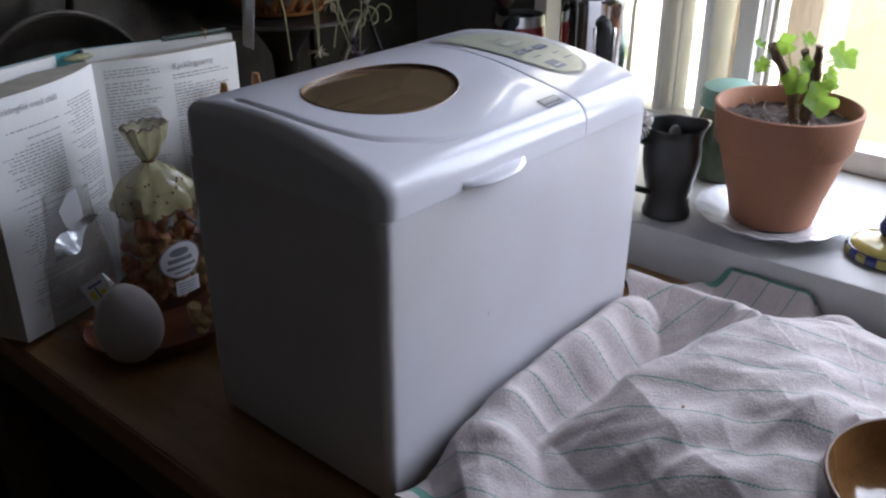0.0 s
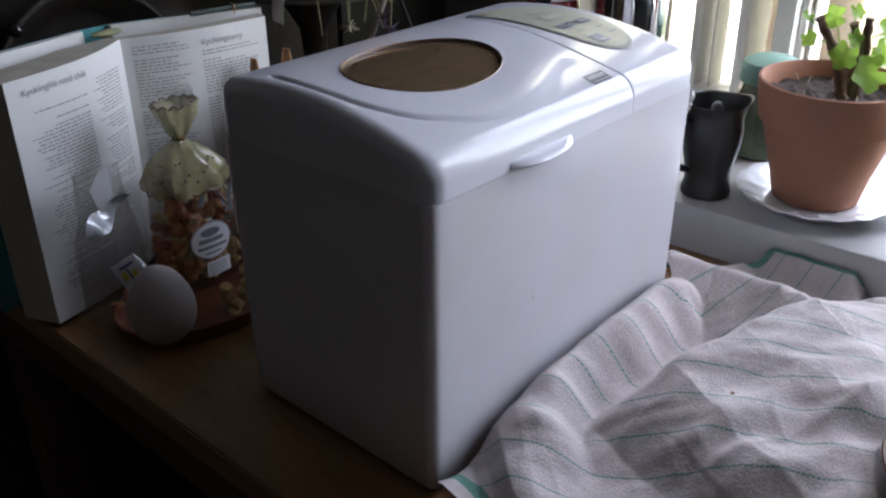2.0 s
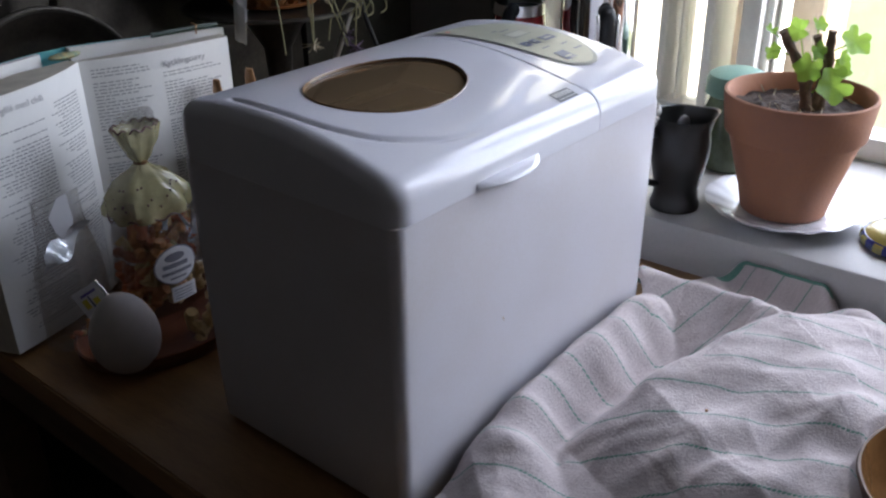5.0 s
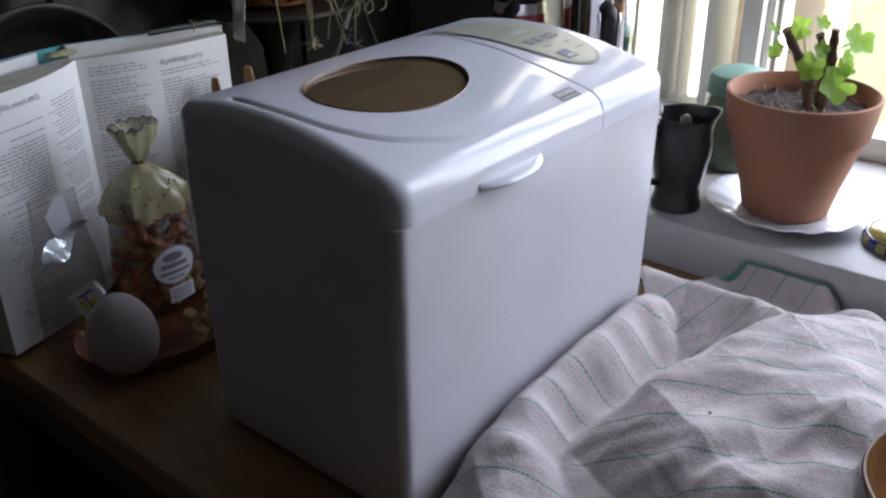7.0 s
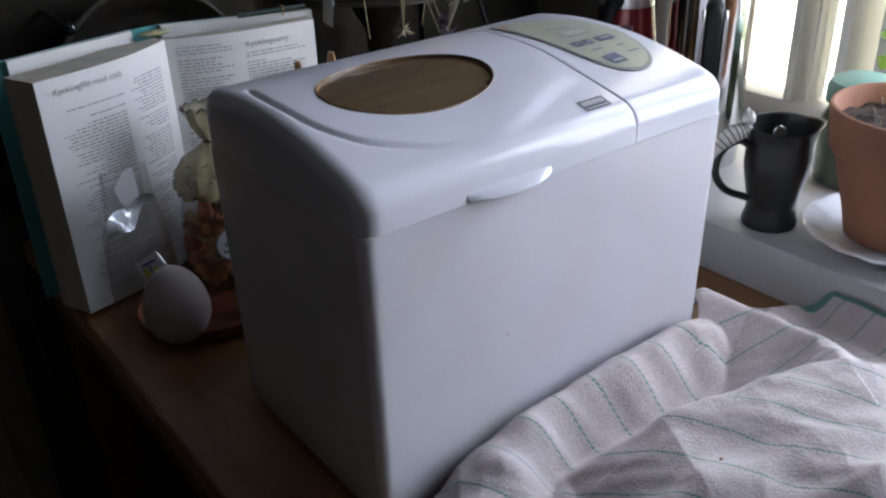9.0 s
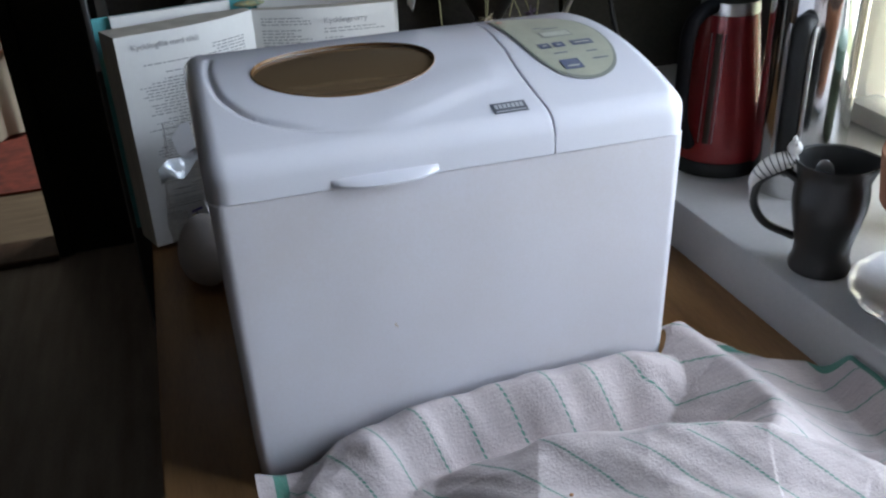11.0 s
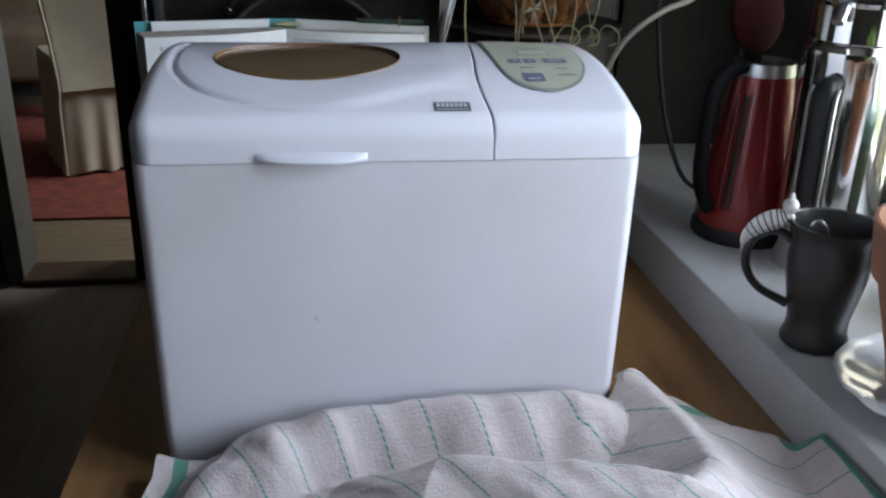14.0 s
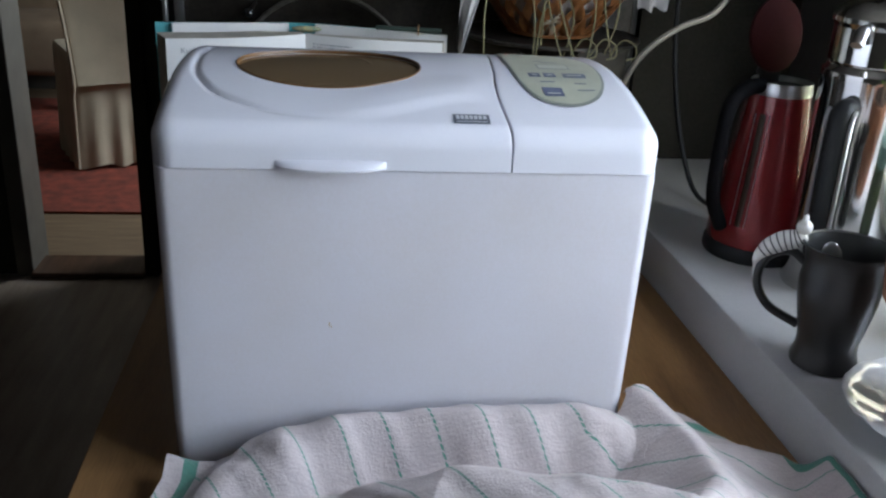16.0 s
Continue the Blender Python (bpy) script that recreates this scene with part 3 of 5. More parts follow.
def lid_part(name, door, label):
    line = lid_outline(door)
    b = bmesh.new()
    cx, cy = (OVAL[0], OVAL[1]) if door else (0.318, 0.116)
    spread = [0, 0.004, 0.010, 0.018, 0.028, 0.04, 0.055, 0.075, 0.1] + [0.1 + 0.9 * (k / 42) for k in range(1, 43)]
    rings = [[(x, y, ZSEAM + 0.0002) for x, y in line], [(x, y, min(lid_z(x, y), 1.02)) for x, y in line]]
    for s in spread[1:]:
        ring = []
        for x, y in line:
            if door:
                a = math.atan2((y - cy) / OVAL[3], (x - cx) / OVAL[2])
                ex, ey = cx + OVAL[2] * math.cos(a), cy + OVAL[3] * math.sin(a)
            else:
                ex, ey = cx, cy + (y - cy) * 0.3
            px, py = x + (ex - x) * s, y + (ey - y) * s
            ring.append((px, py, lid_z(px, py)))
        rings.append(ring)
    if door:
        rings.append([(x, y, z - 0.006) for x, y, z in rings[-1]])
    return part(name, loft(rings, b, cap_lo=False, cap_hi=not door), M_WHITE, bread, label)


lid = lid_part("lid", True, "glossy white hinged lid with a moulded curved step")
deck = lid_part("control_deck", False, "glossy white fixed control end")
# window rim and glass
def oval_ring(scale_in, scale_out, lift_in, lift_out, n=96):
    b = bmesh.new()
    prof = [(scale_out, -0.001), (scale_out, lift_out), ((scale_in + scale_out) / 2, lift_out + 0.0006), (scale_in, lift_in), (scale_in, -0.0018)]
    rings = []
    for s, dz in prof:
        rings.append([(OVAL[0] + OVAL[2] * s * math.cos(2 * math.pi * k / n), OVAL[1] + OVAL[3] * s * math.sin(2 * math.pi * k / n),
                       lid_z(OVAL[0] + OVAL[2] * s * math.cos(2 * math.pi * k / n), OVAL[1] + OVAL[3] * s * math.sin(2 * math.pi * k / n)) + dz) for k in range(n)])
    return loft(rings, b, False, False)

part("window_gasket", oval_ring(0.988, 1.003, 0.0, 0.0004), M_AMBER, lid, "amber brown gasket round the window")
b = bmesh.new()
rings = [[(OVAL[0] + OVAL[2] * s * 0.988 * math.cos(2 * math.pi * k / 72), OVAL[1] + OVAL[3] * s * 0.988 * math.sin(2 * math.pi * k / 72),
           lid_z(OVAL[0] + OVAL[2] * s * math.cos(2 * math.pi * k / 72), OVAL[1] + OVAL[3] * s * math.sin(2 * math.pi * k / 72), False) - 0.0022 + 0.0012 * (1 - s * s)) for k in range(72)] for s in (1.0, 0.8, 0.6, 0.4, 0.2, 0.02)]
part("viewing_window", loft(rings, b, False, True), M_AMBER_GLASS, lid, "smoky amber oval glass")
# lift tab at the front of the lid
b = bmesh.new()
rings = []
for k in range(25):
    t = -1 + 2 * k / 24
    reach = 0.0115 * (1 - abs(t) ** 2.6) + 0.0008
    x = 0.1235 + 0.0405 * t
    rings.append([(x, 0.004, 0.9990), (x, -reach, 0.9990 + 0.0006), (x, -reach - 0.0006, 1.0004 + 0.001), (x, -reach * 0.72, 1.0034), (x, -reach * 0.3, 1.0050), (x, 0.004, 1.0064)])
part("lift_tab", loft(rings, b), M_WHITE, lid, "rounded white lift tab")


def on_lid(outline, lift=0.0005, material=M_OLIVE, name="label", parent=bread, label="", rings=6):
    """A thin printed patch that follows the lid's surface."""
    cx, cy = sum(p[0] for p in outline) / len(outline), sum(p[1] for p in outline) / len(outline)
    rr = []
    for s in [k / rings for k in range(rings)] + [0.985]:
        rr.append([(x + (cx - x) * s, y + (cy - y) * s, lid_z(x + (cx - x) * s, y + (cy - y) * s, True, False) + lift) for x, y in outline])
    return part(name, loft(rr, None, False, True), material, parent, label)


PANEL = [(p.x, p.y) for p in curve([(0.2760, 0.205, 0), (0.2745, 0.165, 0), (0.2745, 0.125, 0), (0.277, 0.085, 0), (0.285, 0.056, 0), (0.300, 0.043, 0), (0.318, 0.042, 0), (0.336, 0.056, 0), (0.348, 0.085, 0), (0.352, 0.12, 0), (0.350, 0.150, 0), (0.341, 0.176, 0), (0.322, 0.195, 0), (0.298, 0.206, 0), (0.282, 0.210, 0), (0.276, 0.205, 0)], 5)][:-1]
def inset(pts, k):
    cx, cy = sum(p[0] for p in pts) / len(pts), sum(p[1] for p in pts) / len(pts)
    return [(x + (cx - x) * k, y + (cy - y) * k) for x, y in pts]
panel = on_lid(PANEL, 0.0010, M_OLIVE_DK, "control_panel", deck, "grey-green foil control panel", 22)
on_lid(inset(PANEL, 0.05), 0.0013, M_OLIVE, "panel_field", panel, "", 22)
def rect(x0, x1, y0, y1, n=4):
    return [(x0 + (x1 - x0) * k / n, y0) for k in range(n)] + [(x1, y0 + (y1 - y0) * k / n) for k in range(n)] + [(x1 - (x1 - x0) * k / n, y1) for k in range(n)] + [(x0, y1 - (y1 - y0) * k / n) for k in range(n)]
on_lid(rect(0.299, 0.327, 0.122, 0.138), 0.0017, M_OLIVE_DK, "display", panel, "small grey display window", 3)
on_lid(rect(0.3003, 0.3257, 0.124, 0.136), 0.0019, M_KEY_LIGHT, "display_glass", panel, "pale display", 3)
for x0, x1, y0, y1 in ((0.287, 0.297, 0.098, 0.109), (0.300, 0.310, 0.098, 0.109), (0.3165, 0.336, 0.098, 0.109), (0.2925, 0.309, 0.057, 0.074)):
    k = on_lid(rect(x0, x1, y0, y1), 0.0018, M_KEY, "button", panel, "slate blue membrane key", 3)
    on_lid(rect(x0 + 0.003, x1 - 0.003, y0 + 0.004, y0 + 0.0062), 0.0021, M_KEY_LIGHT, "print_bar", k, "", 2)
for x0, x1, y0 in ((0.307, 0.322, 0.1455), (0.294, 0.306, 0.086), (0.322, 0.332, 0.083), (0.322, 0.336, 0.069), (0.300, 0.308, 0.150)):
    on_lid(rect(x0, x1, y0, y0 + 0.002), 0.0017, M_KEY, "print_bar", panel, "", 2)
on_lid([(0.283 + 0.0028 * math.cos(a), 0.192 + 0.0028 * math.sin(a)) for a in [k * 0.4 for k in range(16)]], 0.0018, M_RED_LED, "indicator", panel, "small red lamp", 2)
badge = on_lid(rect(0.2145, 0.2425, 0.0135, 0.0265), 0.0005, M_LOGO, "badge", lid, "dark grey maker's badge with pale bars", 3)
for k in range(7):
    on_lid(rect(0.2168 + 0.00345 * k, 0.2193 + 0.00345 * k, 0.0190, 0.0240), 0.0009, M_LOGO_LT, "print_bar", badge, "", 2)
on_lid(rect(0.2165, 0.2405, 0.0150, 0.0162), 0.0009, M_LOGO_LT, "print_bar", badge, "", 2)
# drips on the front
random.seed(4)
for x, z, s in ((0.1215, 0.905, 1.5), (0.1225, 0.897, 1.0), (0.1225, 0.870, 1.2), (0.107, 0.908, 0.7), (0.135, 0.93, 0.6), (0.124, 0.868, 0.8), (0.158, 0.95, 0.6)):
    part("drip_stain", blob(0.0007 * s, 0.0005, 0.0020 * s, (x, 0.0026, z), 8, 6), M_STAIN, bread, "small dried brown drip")

# made-up white wall: bounces sun and fills the far pane with white
structure("bright_fill_wall", box(1.11, 4.2, 1.05, 1.2, -0.4, 2.9), M_FRAME, "added white wall outside that catches sun and whites out the pane", "wall")
# timber post just outside the glass
structure("porch_post", box(1.16, 1.28, 0.10, 0.27, -0.4, 2.6, 0.01), M_BARK, "weathered brown timber post outside the window", "post")

# ---------------------------------------------------------------- towel in front of the machine
TOWEL_BACK = [(0.364, -0.0045), (0.370, -0.001), (0.375, 0.005), (0.3785, 0.016), (0.381, 0.028), (0.387, 0.040), (0.402, 0.048), (0.430, 0.046), (0.460, 0.039), (0.490, 0.026), (0.510, 0.012), (0.534, 0.000), (0.5445, -0.022)]
FOLD = [-0.080, -0.005, 0.026, 0.060]
RIDGE = [(0.392, 0.045, 0.050), (0.388, 0.012, 0.080), (0.409, -0.030, 0.066), (0.418, -0.080, 0.062), (0.408, -0.125, 0.070), (0.375, -0.150, 0.086)]
HEAP = [(0.130, -0.072, 0.028), (0.165, -0.083, 0.050), (0.205, -0.097, 0.072), (0.300, -0.126, 0.085), (0.375, -0.150, 0.087), (0.430, -0.200, 0.072), (0.480, -0.270, 0.045)]


def along(line, x, y):
    """Nearest place on a crest line: distance, side (+1 to its right as it runs) and the crest's height there."""
    best = None
    for (a, c, h0), (d, e, h1) in zip(line, line[1:]):
        k = min(1, max(0, ((x - a) * (d - a) + (y - c) * (e - c)) / ((d - a) ** 2 + (e - c) ** 2)))
        px, py = a + k * (d - a), c + k * (e - c)
        r = math.hypot(x - px, y - py)
        if best is None or r < best[0]:
            best = (r, 1 if (d - a) * (y - c) - (e - c) * (x - a) < 0 else -1, h0 + k * (h1 - h0))
    return best


def edge_gap(x, y):
    """Distance to the free edge beside the sill."""
    return along([(a, c, 0) for a, c in TOWEL_BACK[6:]], x, y)[0]


def towel_left(y):
    return -0.008 + 0.30 * min(0, y + 0.03)


def fold_left(y):
    """Where the bunched part drops to the flat corner."""
    return float(np.interp(y, [-0.30, -0.10, -0.05, -0.01], FOLD))


def towel_back(x):
    return float(np.interp(x, [a for a, _ in TOWEL_BACK], [c for _, c in TOWEL_BACK]))


def soft_max(a, c, k=0.007):
    h = max(k - abs(a - c), 0) / k
    return max(a, c) + h * h * k * 0.25


def wander(x, y, z, turn, sx, sy):
    """Smooth drawn-out noise along a direction."""
    ca, sa = math.cos(radians(turn)), math.sin(radians(turn))
    q = Vector(((x * ca + y * sa) * sx, (-x * sa + y * ca) * sy, z))
    return noise.noise(q + 0.6 * Vector((noise.noise(q * 0.6), noise.noise(q * 0.6 + Vector((9, 1, 4))), 0)))


def towel_height(x, y):
    # bunched along the machine's foot
    top = np.interp(x + min(0.06, 0.060 - fold_left(y)) * smoothstep(0.20, 0.06, x), [-0.01, 0.03, 0.045, 0.062, 0.085, 0.13, 0.177, 0.247, 0.30, 0.335, 0.358, 0.374, 0.39], [0.030, 0.021, 0.028, 0.046, 0.056, 0.066, 0.071, 0.075, 0.075, 0.073, 0.066, 0.056, 0.030])
    pleat = wander(x, y, 1.0, -68, 6.0, 22.0)
    away = max(0.0, -y - 0.014 + 0.010 * wander(x, y, 4.0, 0, 9, 9))
    bunch = top * math.exp(-(away / (0.030 + 0.045 * smoothstep(0.20, 0.02, x))) ** 2) * (1 - 0.10 * smoothstep(-0.012, -0.003, y))
    bunch += (0.014 * pleat + 0.008 * wander(x, y, 8.0, -50, 12.0, 40.0)) * smoothstep(0.010, 0.040, top) * smoothstep(-0.004, 0.022, away) * smoothstep(0.085, 0.04, away)
    x0, y0 = x, y
    x += 0.010 * noise.noise(Vector((x0 * 16, y0 * 16, 2.0))) * smoothstep(-0.03, -0.08, y0)
    y += 0.010 * noise.noise(Vector((x0 * 16, y0 * 16, 6.0))) * smoothstep(-0.03, -0.08, y0)
    # flap that hangs from the peak beside the machine
    r, side, h = along(RIDGE, x, y)
    r = math.sqrt(r * r + 0.005 ** 2) - 0.005
    if side > 0:
        flap = h * max(0.0, 1 - r / 0.100) ** 1.25
    else:
        flap = h * math.exp(-(r / 0.050) ** 1.3)
    # heap nearer the edge of the table
    r, side, h = along(HEAP, x, y)
    r = math.sqrt(r * r + 0.010 ** 2) - 0.010
    if side > 0:
        heap = h * (0.40 + 0.60 * math.exp(-(r / 0.17) ** 1.5))
        heap += (0.017 * wander(x, y, 7.0, -36, 6.0, 17.0) + 0.010 * wander(x, y, 3.0, -20, 10.0, 34.0) - 0.008) * smoothstep(0.0, 0.05, r)
    else:
        heap = h * math.exp(-(r / 0.026) ** 1.6)
    heap *= smoothstep(fold_left(y) - 0.012, fold_left(y) + 0.030, x)
    x, y = x0, y0
    hump = 0.046 * math.exp(-((x - 0.492) / 0.040) ** 2 - ((y + 0.190) / 0.050) ** 2)
    edge = min(x - towel_left(y), edge_gap(x, y))
    spread = 0.004 + 0.012 * smoothstep(0.01, 0.06, edge) * smoothstep(0.45, 0.38, x)
    h = soft_max(soft_max(bunch, flap, 0.004), soft_max(heap, soft_max(hump, spread)))
    crumple = 1 - min(1, abs(wander(x, y, 5.0, 25, 20, 26)) * 2.6)
    h += (0.0032 * wander(x, y, 2.0, -50, 14, 48) + 0.0010 * crumple ** 2 * smoothstep(-0.03, -0.09, y) + 0.0003 * noise.noise(Vector((x * 120, y * 120, 0.7)))) * smoothstep(0.004, 0.03, h)
    # the loose border lies down on the table and turns up against the sill
    h = 0.0025 + (h - 0.0025) * smoothstep(-0.004, 0.040, edge_gap(x, y) + 0.05 * smoothstep(0.49, 0.42, x))
    h += 0.034 * smoothstep(0.512, 0.544, x) * smoothstep(-0.010, -0.050, y) * smoothstep(-0.165, -0.135, y)
    h += 0.0016 * wander(x, y, 6.0, 10, 14, 40) * smoothstep(0.43, 0.47, x)
    gap = math.hypot(x - 0.246, y + 0.370)
    return max(0.0018, min(h, 0.005 + max(0, gap - 0.080) * 1.5))


def towel_uv(x, y):
    """Stripes run out from the machine and over the heap; on the flap the cloth is folded across."""
    u = x + 0.6 * y
    turned = 1.17 * (y + 0.45 * x) + 0.176
    if turned < u:
        r, side, _ = along(HEAP, x, y)
        u += (turned - u) * smoothstep(0.0015, -0.0015, r * side)
    edge = min(x - towel_left(y), edge_gap(x, y))
    if x > 0.50 and -0.15 < y < -0.015:
        edge = min(edge, 0.012 + 2.4 * (0.5445 - x))
    return (u + 0.0195, y), (edge, 0.0)


def towel_point(x, y):
    return Vector((x, y, ZT + towel_height(x, y)))


NU, NV = 350, 320
b = bmesh.new()
uvl = b.loops.layers.uv.new("cloth")
uvb = b.loops.layers.uv.new("border")
grid = []
for j in range(NV + 1):
    col = []
    for i in range(NU + 1):
        s = -0.008 + 0.5525 * (i / NU)
        y = -0.50 + (towel_back(s) + 0.50) * (j / NV)
        x = s + (towel_left(y) + 0.008) * (1 - smoothstep(-0.008, 0.25, s))
        wav = 0.0020 * noise.noise(Vector((x * 30, y * 30, 5))) if i == 0 or (j == NV and s > 0.40) else 0.0
        col.append((b.verts.new(towel_point(x, y) + Vector((wav if i == 0 else 0, wav if i else 0, 0))), towel_uv(x, y)))
    grid.append(col)
for j in range(NV):
    for i in range(NU):
        q = (grid[j][i], grid[j][i + 1], grid[j + 1][i + 1], grid[j + 1][i])
        f = b.faces.new([v for v, _ in q])
        for l, (_, uv) in zip(f.loops, q):
            l[uvl].uv, l[uvb].uv = uv
low = {}
rim = [(0, i) for i in range(NU)] + [(j, NU) for j in range(NV)] + [(NV, i) for i in range(NU, 0, -1)] + [(j, 0) for j in range(NV, 0, -1)]
for j, i in rim:
    v, _ = grid[j][i]
    low[j, i] = b.verts.new((v.co.x, v.co.y, v.co.z - 0.0016))
for p, q in zip(rim, rim[1:] + rim[:1]):
    f = b.faces.new((grid[p[0]][p[1]][0], low[p], low[q], grid[q[0]][q[1]][0]))
    for l in f.loops:
        l[uvl].uv, l[uvb].uv = (0.0, 0.1), (0.1, 0.0)
towel = part("dish_towel", b, M_TOWEL)
tagged(towel, "crumpled cream linen dish towel with green dashed stripes on the table", "towel")

speck = part("crumb", blob(0.0018, 0.0014, 0.0011, tuple(towel_point(0.212, -0.148) + Vector((0, 0, 0.0006))), 10, 6), M_BREAD)
tagged(speck, "tiny dark brown crumb lying on the towel", "crumb")

# ---------------------------------------------------------------- cookbook, standing open behind the machine
book = thing("cookbook", "thick open cookbook with teal cover standing upright on the table", "book", (0, 0, 0))
SPINE, LEFT, RIGHT = Vector((0.087, 0.560, 0)), Vector((-0.078, 0.492, 0)), Vector((0.262, 0.522, 0))
BZ0, BZ1 = ZT + 0.003, 1.008


def page(u, v, side):
    """Bowed page surface from the gutter (u = 0) to the fore-edge (u = 1)."""
    far = LEFT if side < 0 else RIGHT
    d = far - SPINE
    nrm = Vector((d.y, -d.x, 0)).normalized()
    if nrm.y > 0:
        nrm = -nrm
    bow = 0.016 * math.sin(math.pi * min(1, u * 1.0)) * (1 - 0.45 * u) * (1.0 if side < 0 else 0.9)
    p = SPINE + d * u + nrm * bow
    return Vector((p.x, p.y, BZ0 + 0.004 + (BZ1 - 0.006 - BZ0) * v)), nrm


def page_block(side, thick):
    def at(u, v, back):
        p, nrm = page(u, v, side)
        return p - nrm * (back * thick * (0.35 + 0.65 * min(1, u * 3)))
    b = bmesh.new()
    n = 16
    for v0, v1 in ((0.0, 1.0),):
        f = [[b.verts.new(at(i / n, v, bk)) for i in range(n + 1)] for v in (v0, v1) for bk in (0, 1)]
        lo_f, lo_b, hi_f, hi_b = f
        for i in range(n):
            b.faces.new((lo_b[i], lo_b[i + 1], hi_b[i + 1], hi_b[i]))
            b.faces.new((hi_f[i], hi_f[i + 1], hi_b[i + 1], hi_b[i]))
            b.faces.new((lo_f[i], lo_f[i + 1], lo_b[i + 1], lo_b[i]))
            b.faces.new((lo_f[i], lo_f[i + 1], hi_f[i + 1], hi_f[i]))
        b.faces.new((lo_f[n], lo_b[n], hi_b[n], hi_f[n]))
        b.faces.new((lo_f[0], lo_b[0], hi_b[0], hi_f[0]))
    return b


block_l = part("page_block", page_block(-1, 0.046), M_EDGE, book, "thick left block of yellowed page edges")
block_r = part("page_block", page_block(1, 0.018), M_EDGE, book, "thin right block of page edges")
for side, blk in ((-1, block_l), (1, block_r)):
    b = bmesh.new()
    n = 20
    lo = [b.verts.new(page(i / n, 0, side)[0] + page(i / n, 0, side)[1] * 0.0006) for i in range(n + 1)]
    hi = [b.verts.new(page(i / n, 1, side)[0] + page(i / n, 1, side)[1] * 0.0006) for i in range(n + 1)]
    for i in range(n):
        b.faces.new((lo[i], lo[i + 1], hi[i + 1], hi[i]))
    part("page", b, M_PAPER, blk, "white printed page")
    # text lines as broken bars that follow the bow of the page
    b = bmesh.new()
    random.seed(11 + side)
    z_top = 0.925 if side < 0 else 0.955
    cols = ((0.06, 0.42), (0.50, 0.93)) if side > 0 else ((0.10, 0.40), (0.46, 0.90))
    for ci, (u0, u1) in enumerate(cols):
        z = z_top if not (side < 0 and ci == 1) else 0.86
        if side > 0 and ci == 1:
            z = 0.90
        if side < 0 and ci == 0:
            z = 0.90
        line = 0
        while z > 0.06:
            end = u1 - random.random() * 0.10 if random.random() < 0.8 else u0 + (u1 - u0) * random.uniform(0.3, 0.8)
            if random.random() > 0.09:
                u = u0
                while u < end:
                    w = random.uniform(0.014, 0.055)
                    q = []
                    for uu, zz in ((u, z), (min(u + w, end), z), (min(u + w, end), z + 0.0052), (u, z + 0.0052)):
                        p, nrm = page(uu, zz, side)
                        q.append(b.verts.new(p + nrm * 0.0012))
                    b.faces.new(q)
                    u += w + 0.010
            z -= 0.0142
    tagged(part("printed_text", b, M_INK, blk, "small grey printed text", False), kind="stuff")


def heading(text, size, u, v, side, parent):
    p, nrm = page(u, v, side)
    q, _ = page(u + 0.3, v, side)
    right = (q - p).normalized() * (1 if side > 0 else -1)
    if side < 0:
        right = (page(u - 0.3, v, side)[0] - p).normalized()
    up = Vector((0, 0, 1))
    m = Matrix((right, up, right.cross(up))).transposed().to_4x4()
    m.translation = p + nrm * 0.0022
    lettering(text, size, M_INK, parent, m, "heading")


heading("Kycklingfilé med chili", 0.0096, 0.91, 0.935, -1, block_l)
heading("Kycklingcurry", 0.0100, 0.50, 0.93, 1, block_r)
# hard cover behind the blocks
b = bmesh.new()
cov = [Vector((-0.104, 0.573, 0)), Vector((0.06, 0.606, 0)), Vector((0.105, 0.606, 0)), Vector((0.270, 0.548, 0))]
for p, q in zip(cov, cov[1:]):
    d = (q - p).normalized()
    nrm = Vector((-d.y, d.x, 0)) * 0.0014
    loft([[(*(p - nrm).xy, z), (*(p + nrm).xy, z), (*(q + nrm).xy, z), (*(q - nrm).xy, z)] for z in (ZT + 0.001, 1.0125)], b)
part("cover", b, M_COVER, book, "teal hard cover", False)
b = bmesh.new()
for p, q in ((cov[0] + Vector((0.022, 0.0024, 0)), cov[1] + Vector((0.004, -0.0020, 0))), (cov[2] + Vector((-0.006, -0.0020, 0)), cov[3] + Vector((-0.0, -0.0020, 0)))):
    loft([[(*p.xy, z), (*q.xy, z), (q.x, q.y - 0.008, z), (p.x, p.y - 0.008, z)] for z in (ZT + 0.004, 1.0128)], b)
part("endpaper", b, M_PAPER, book, "white endpaper edge", False)
part("head_band", blob(0.020, 0.008, 0.004, (0.088, 0.588, 1.008), 12, 8), mat("frayed_band", (0.20, 0.30, 0.22), 0.8, scale=90, second=(0.5, 0.42, 0.2)), book, "frayed green and yellow head band")
pen = thing("pencil", "dark green pencil lying on top of the open book", "pencil")
part("shaft", tube([(0.178, 0.552, 1.0185), (0.262, 0.540, 1.0185)], 0.0032, 6), M_GREEN_DK, pen)
part("clip", tube([(0.232, 0.541, 1.012), (0.232, 0.539, 1.0235), (0.233, 0.549, 1.0235)], 0.0009, 6), M_BREAD, pen, "thin brass clip")

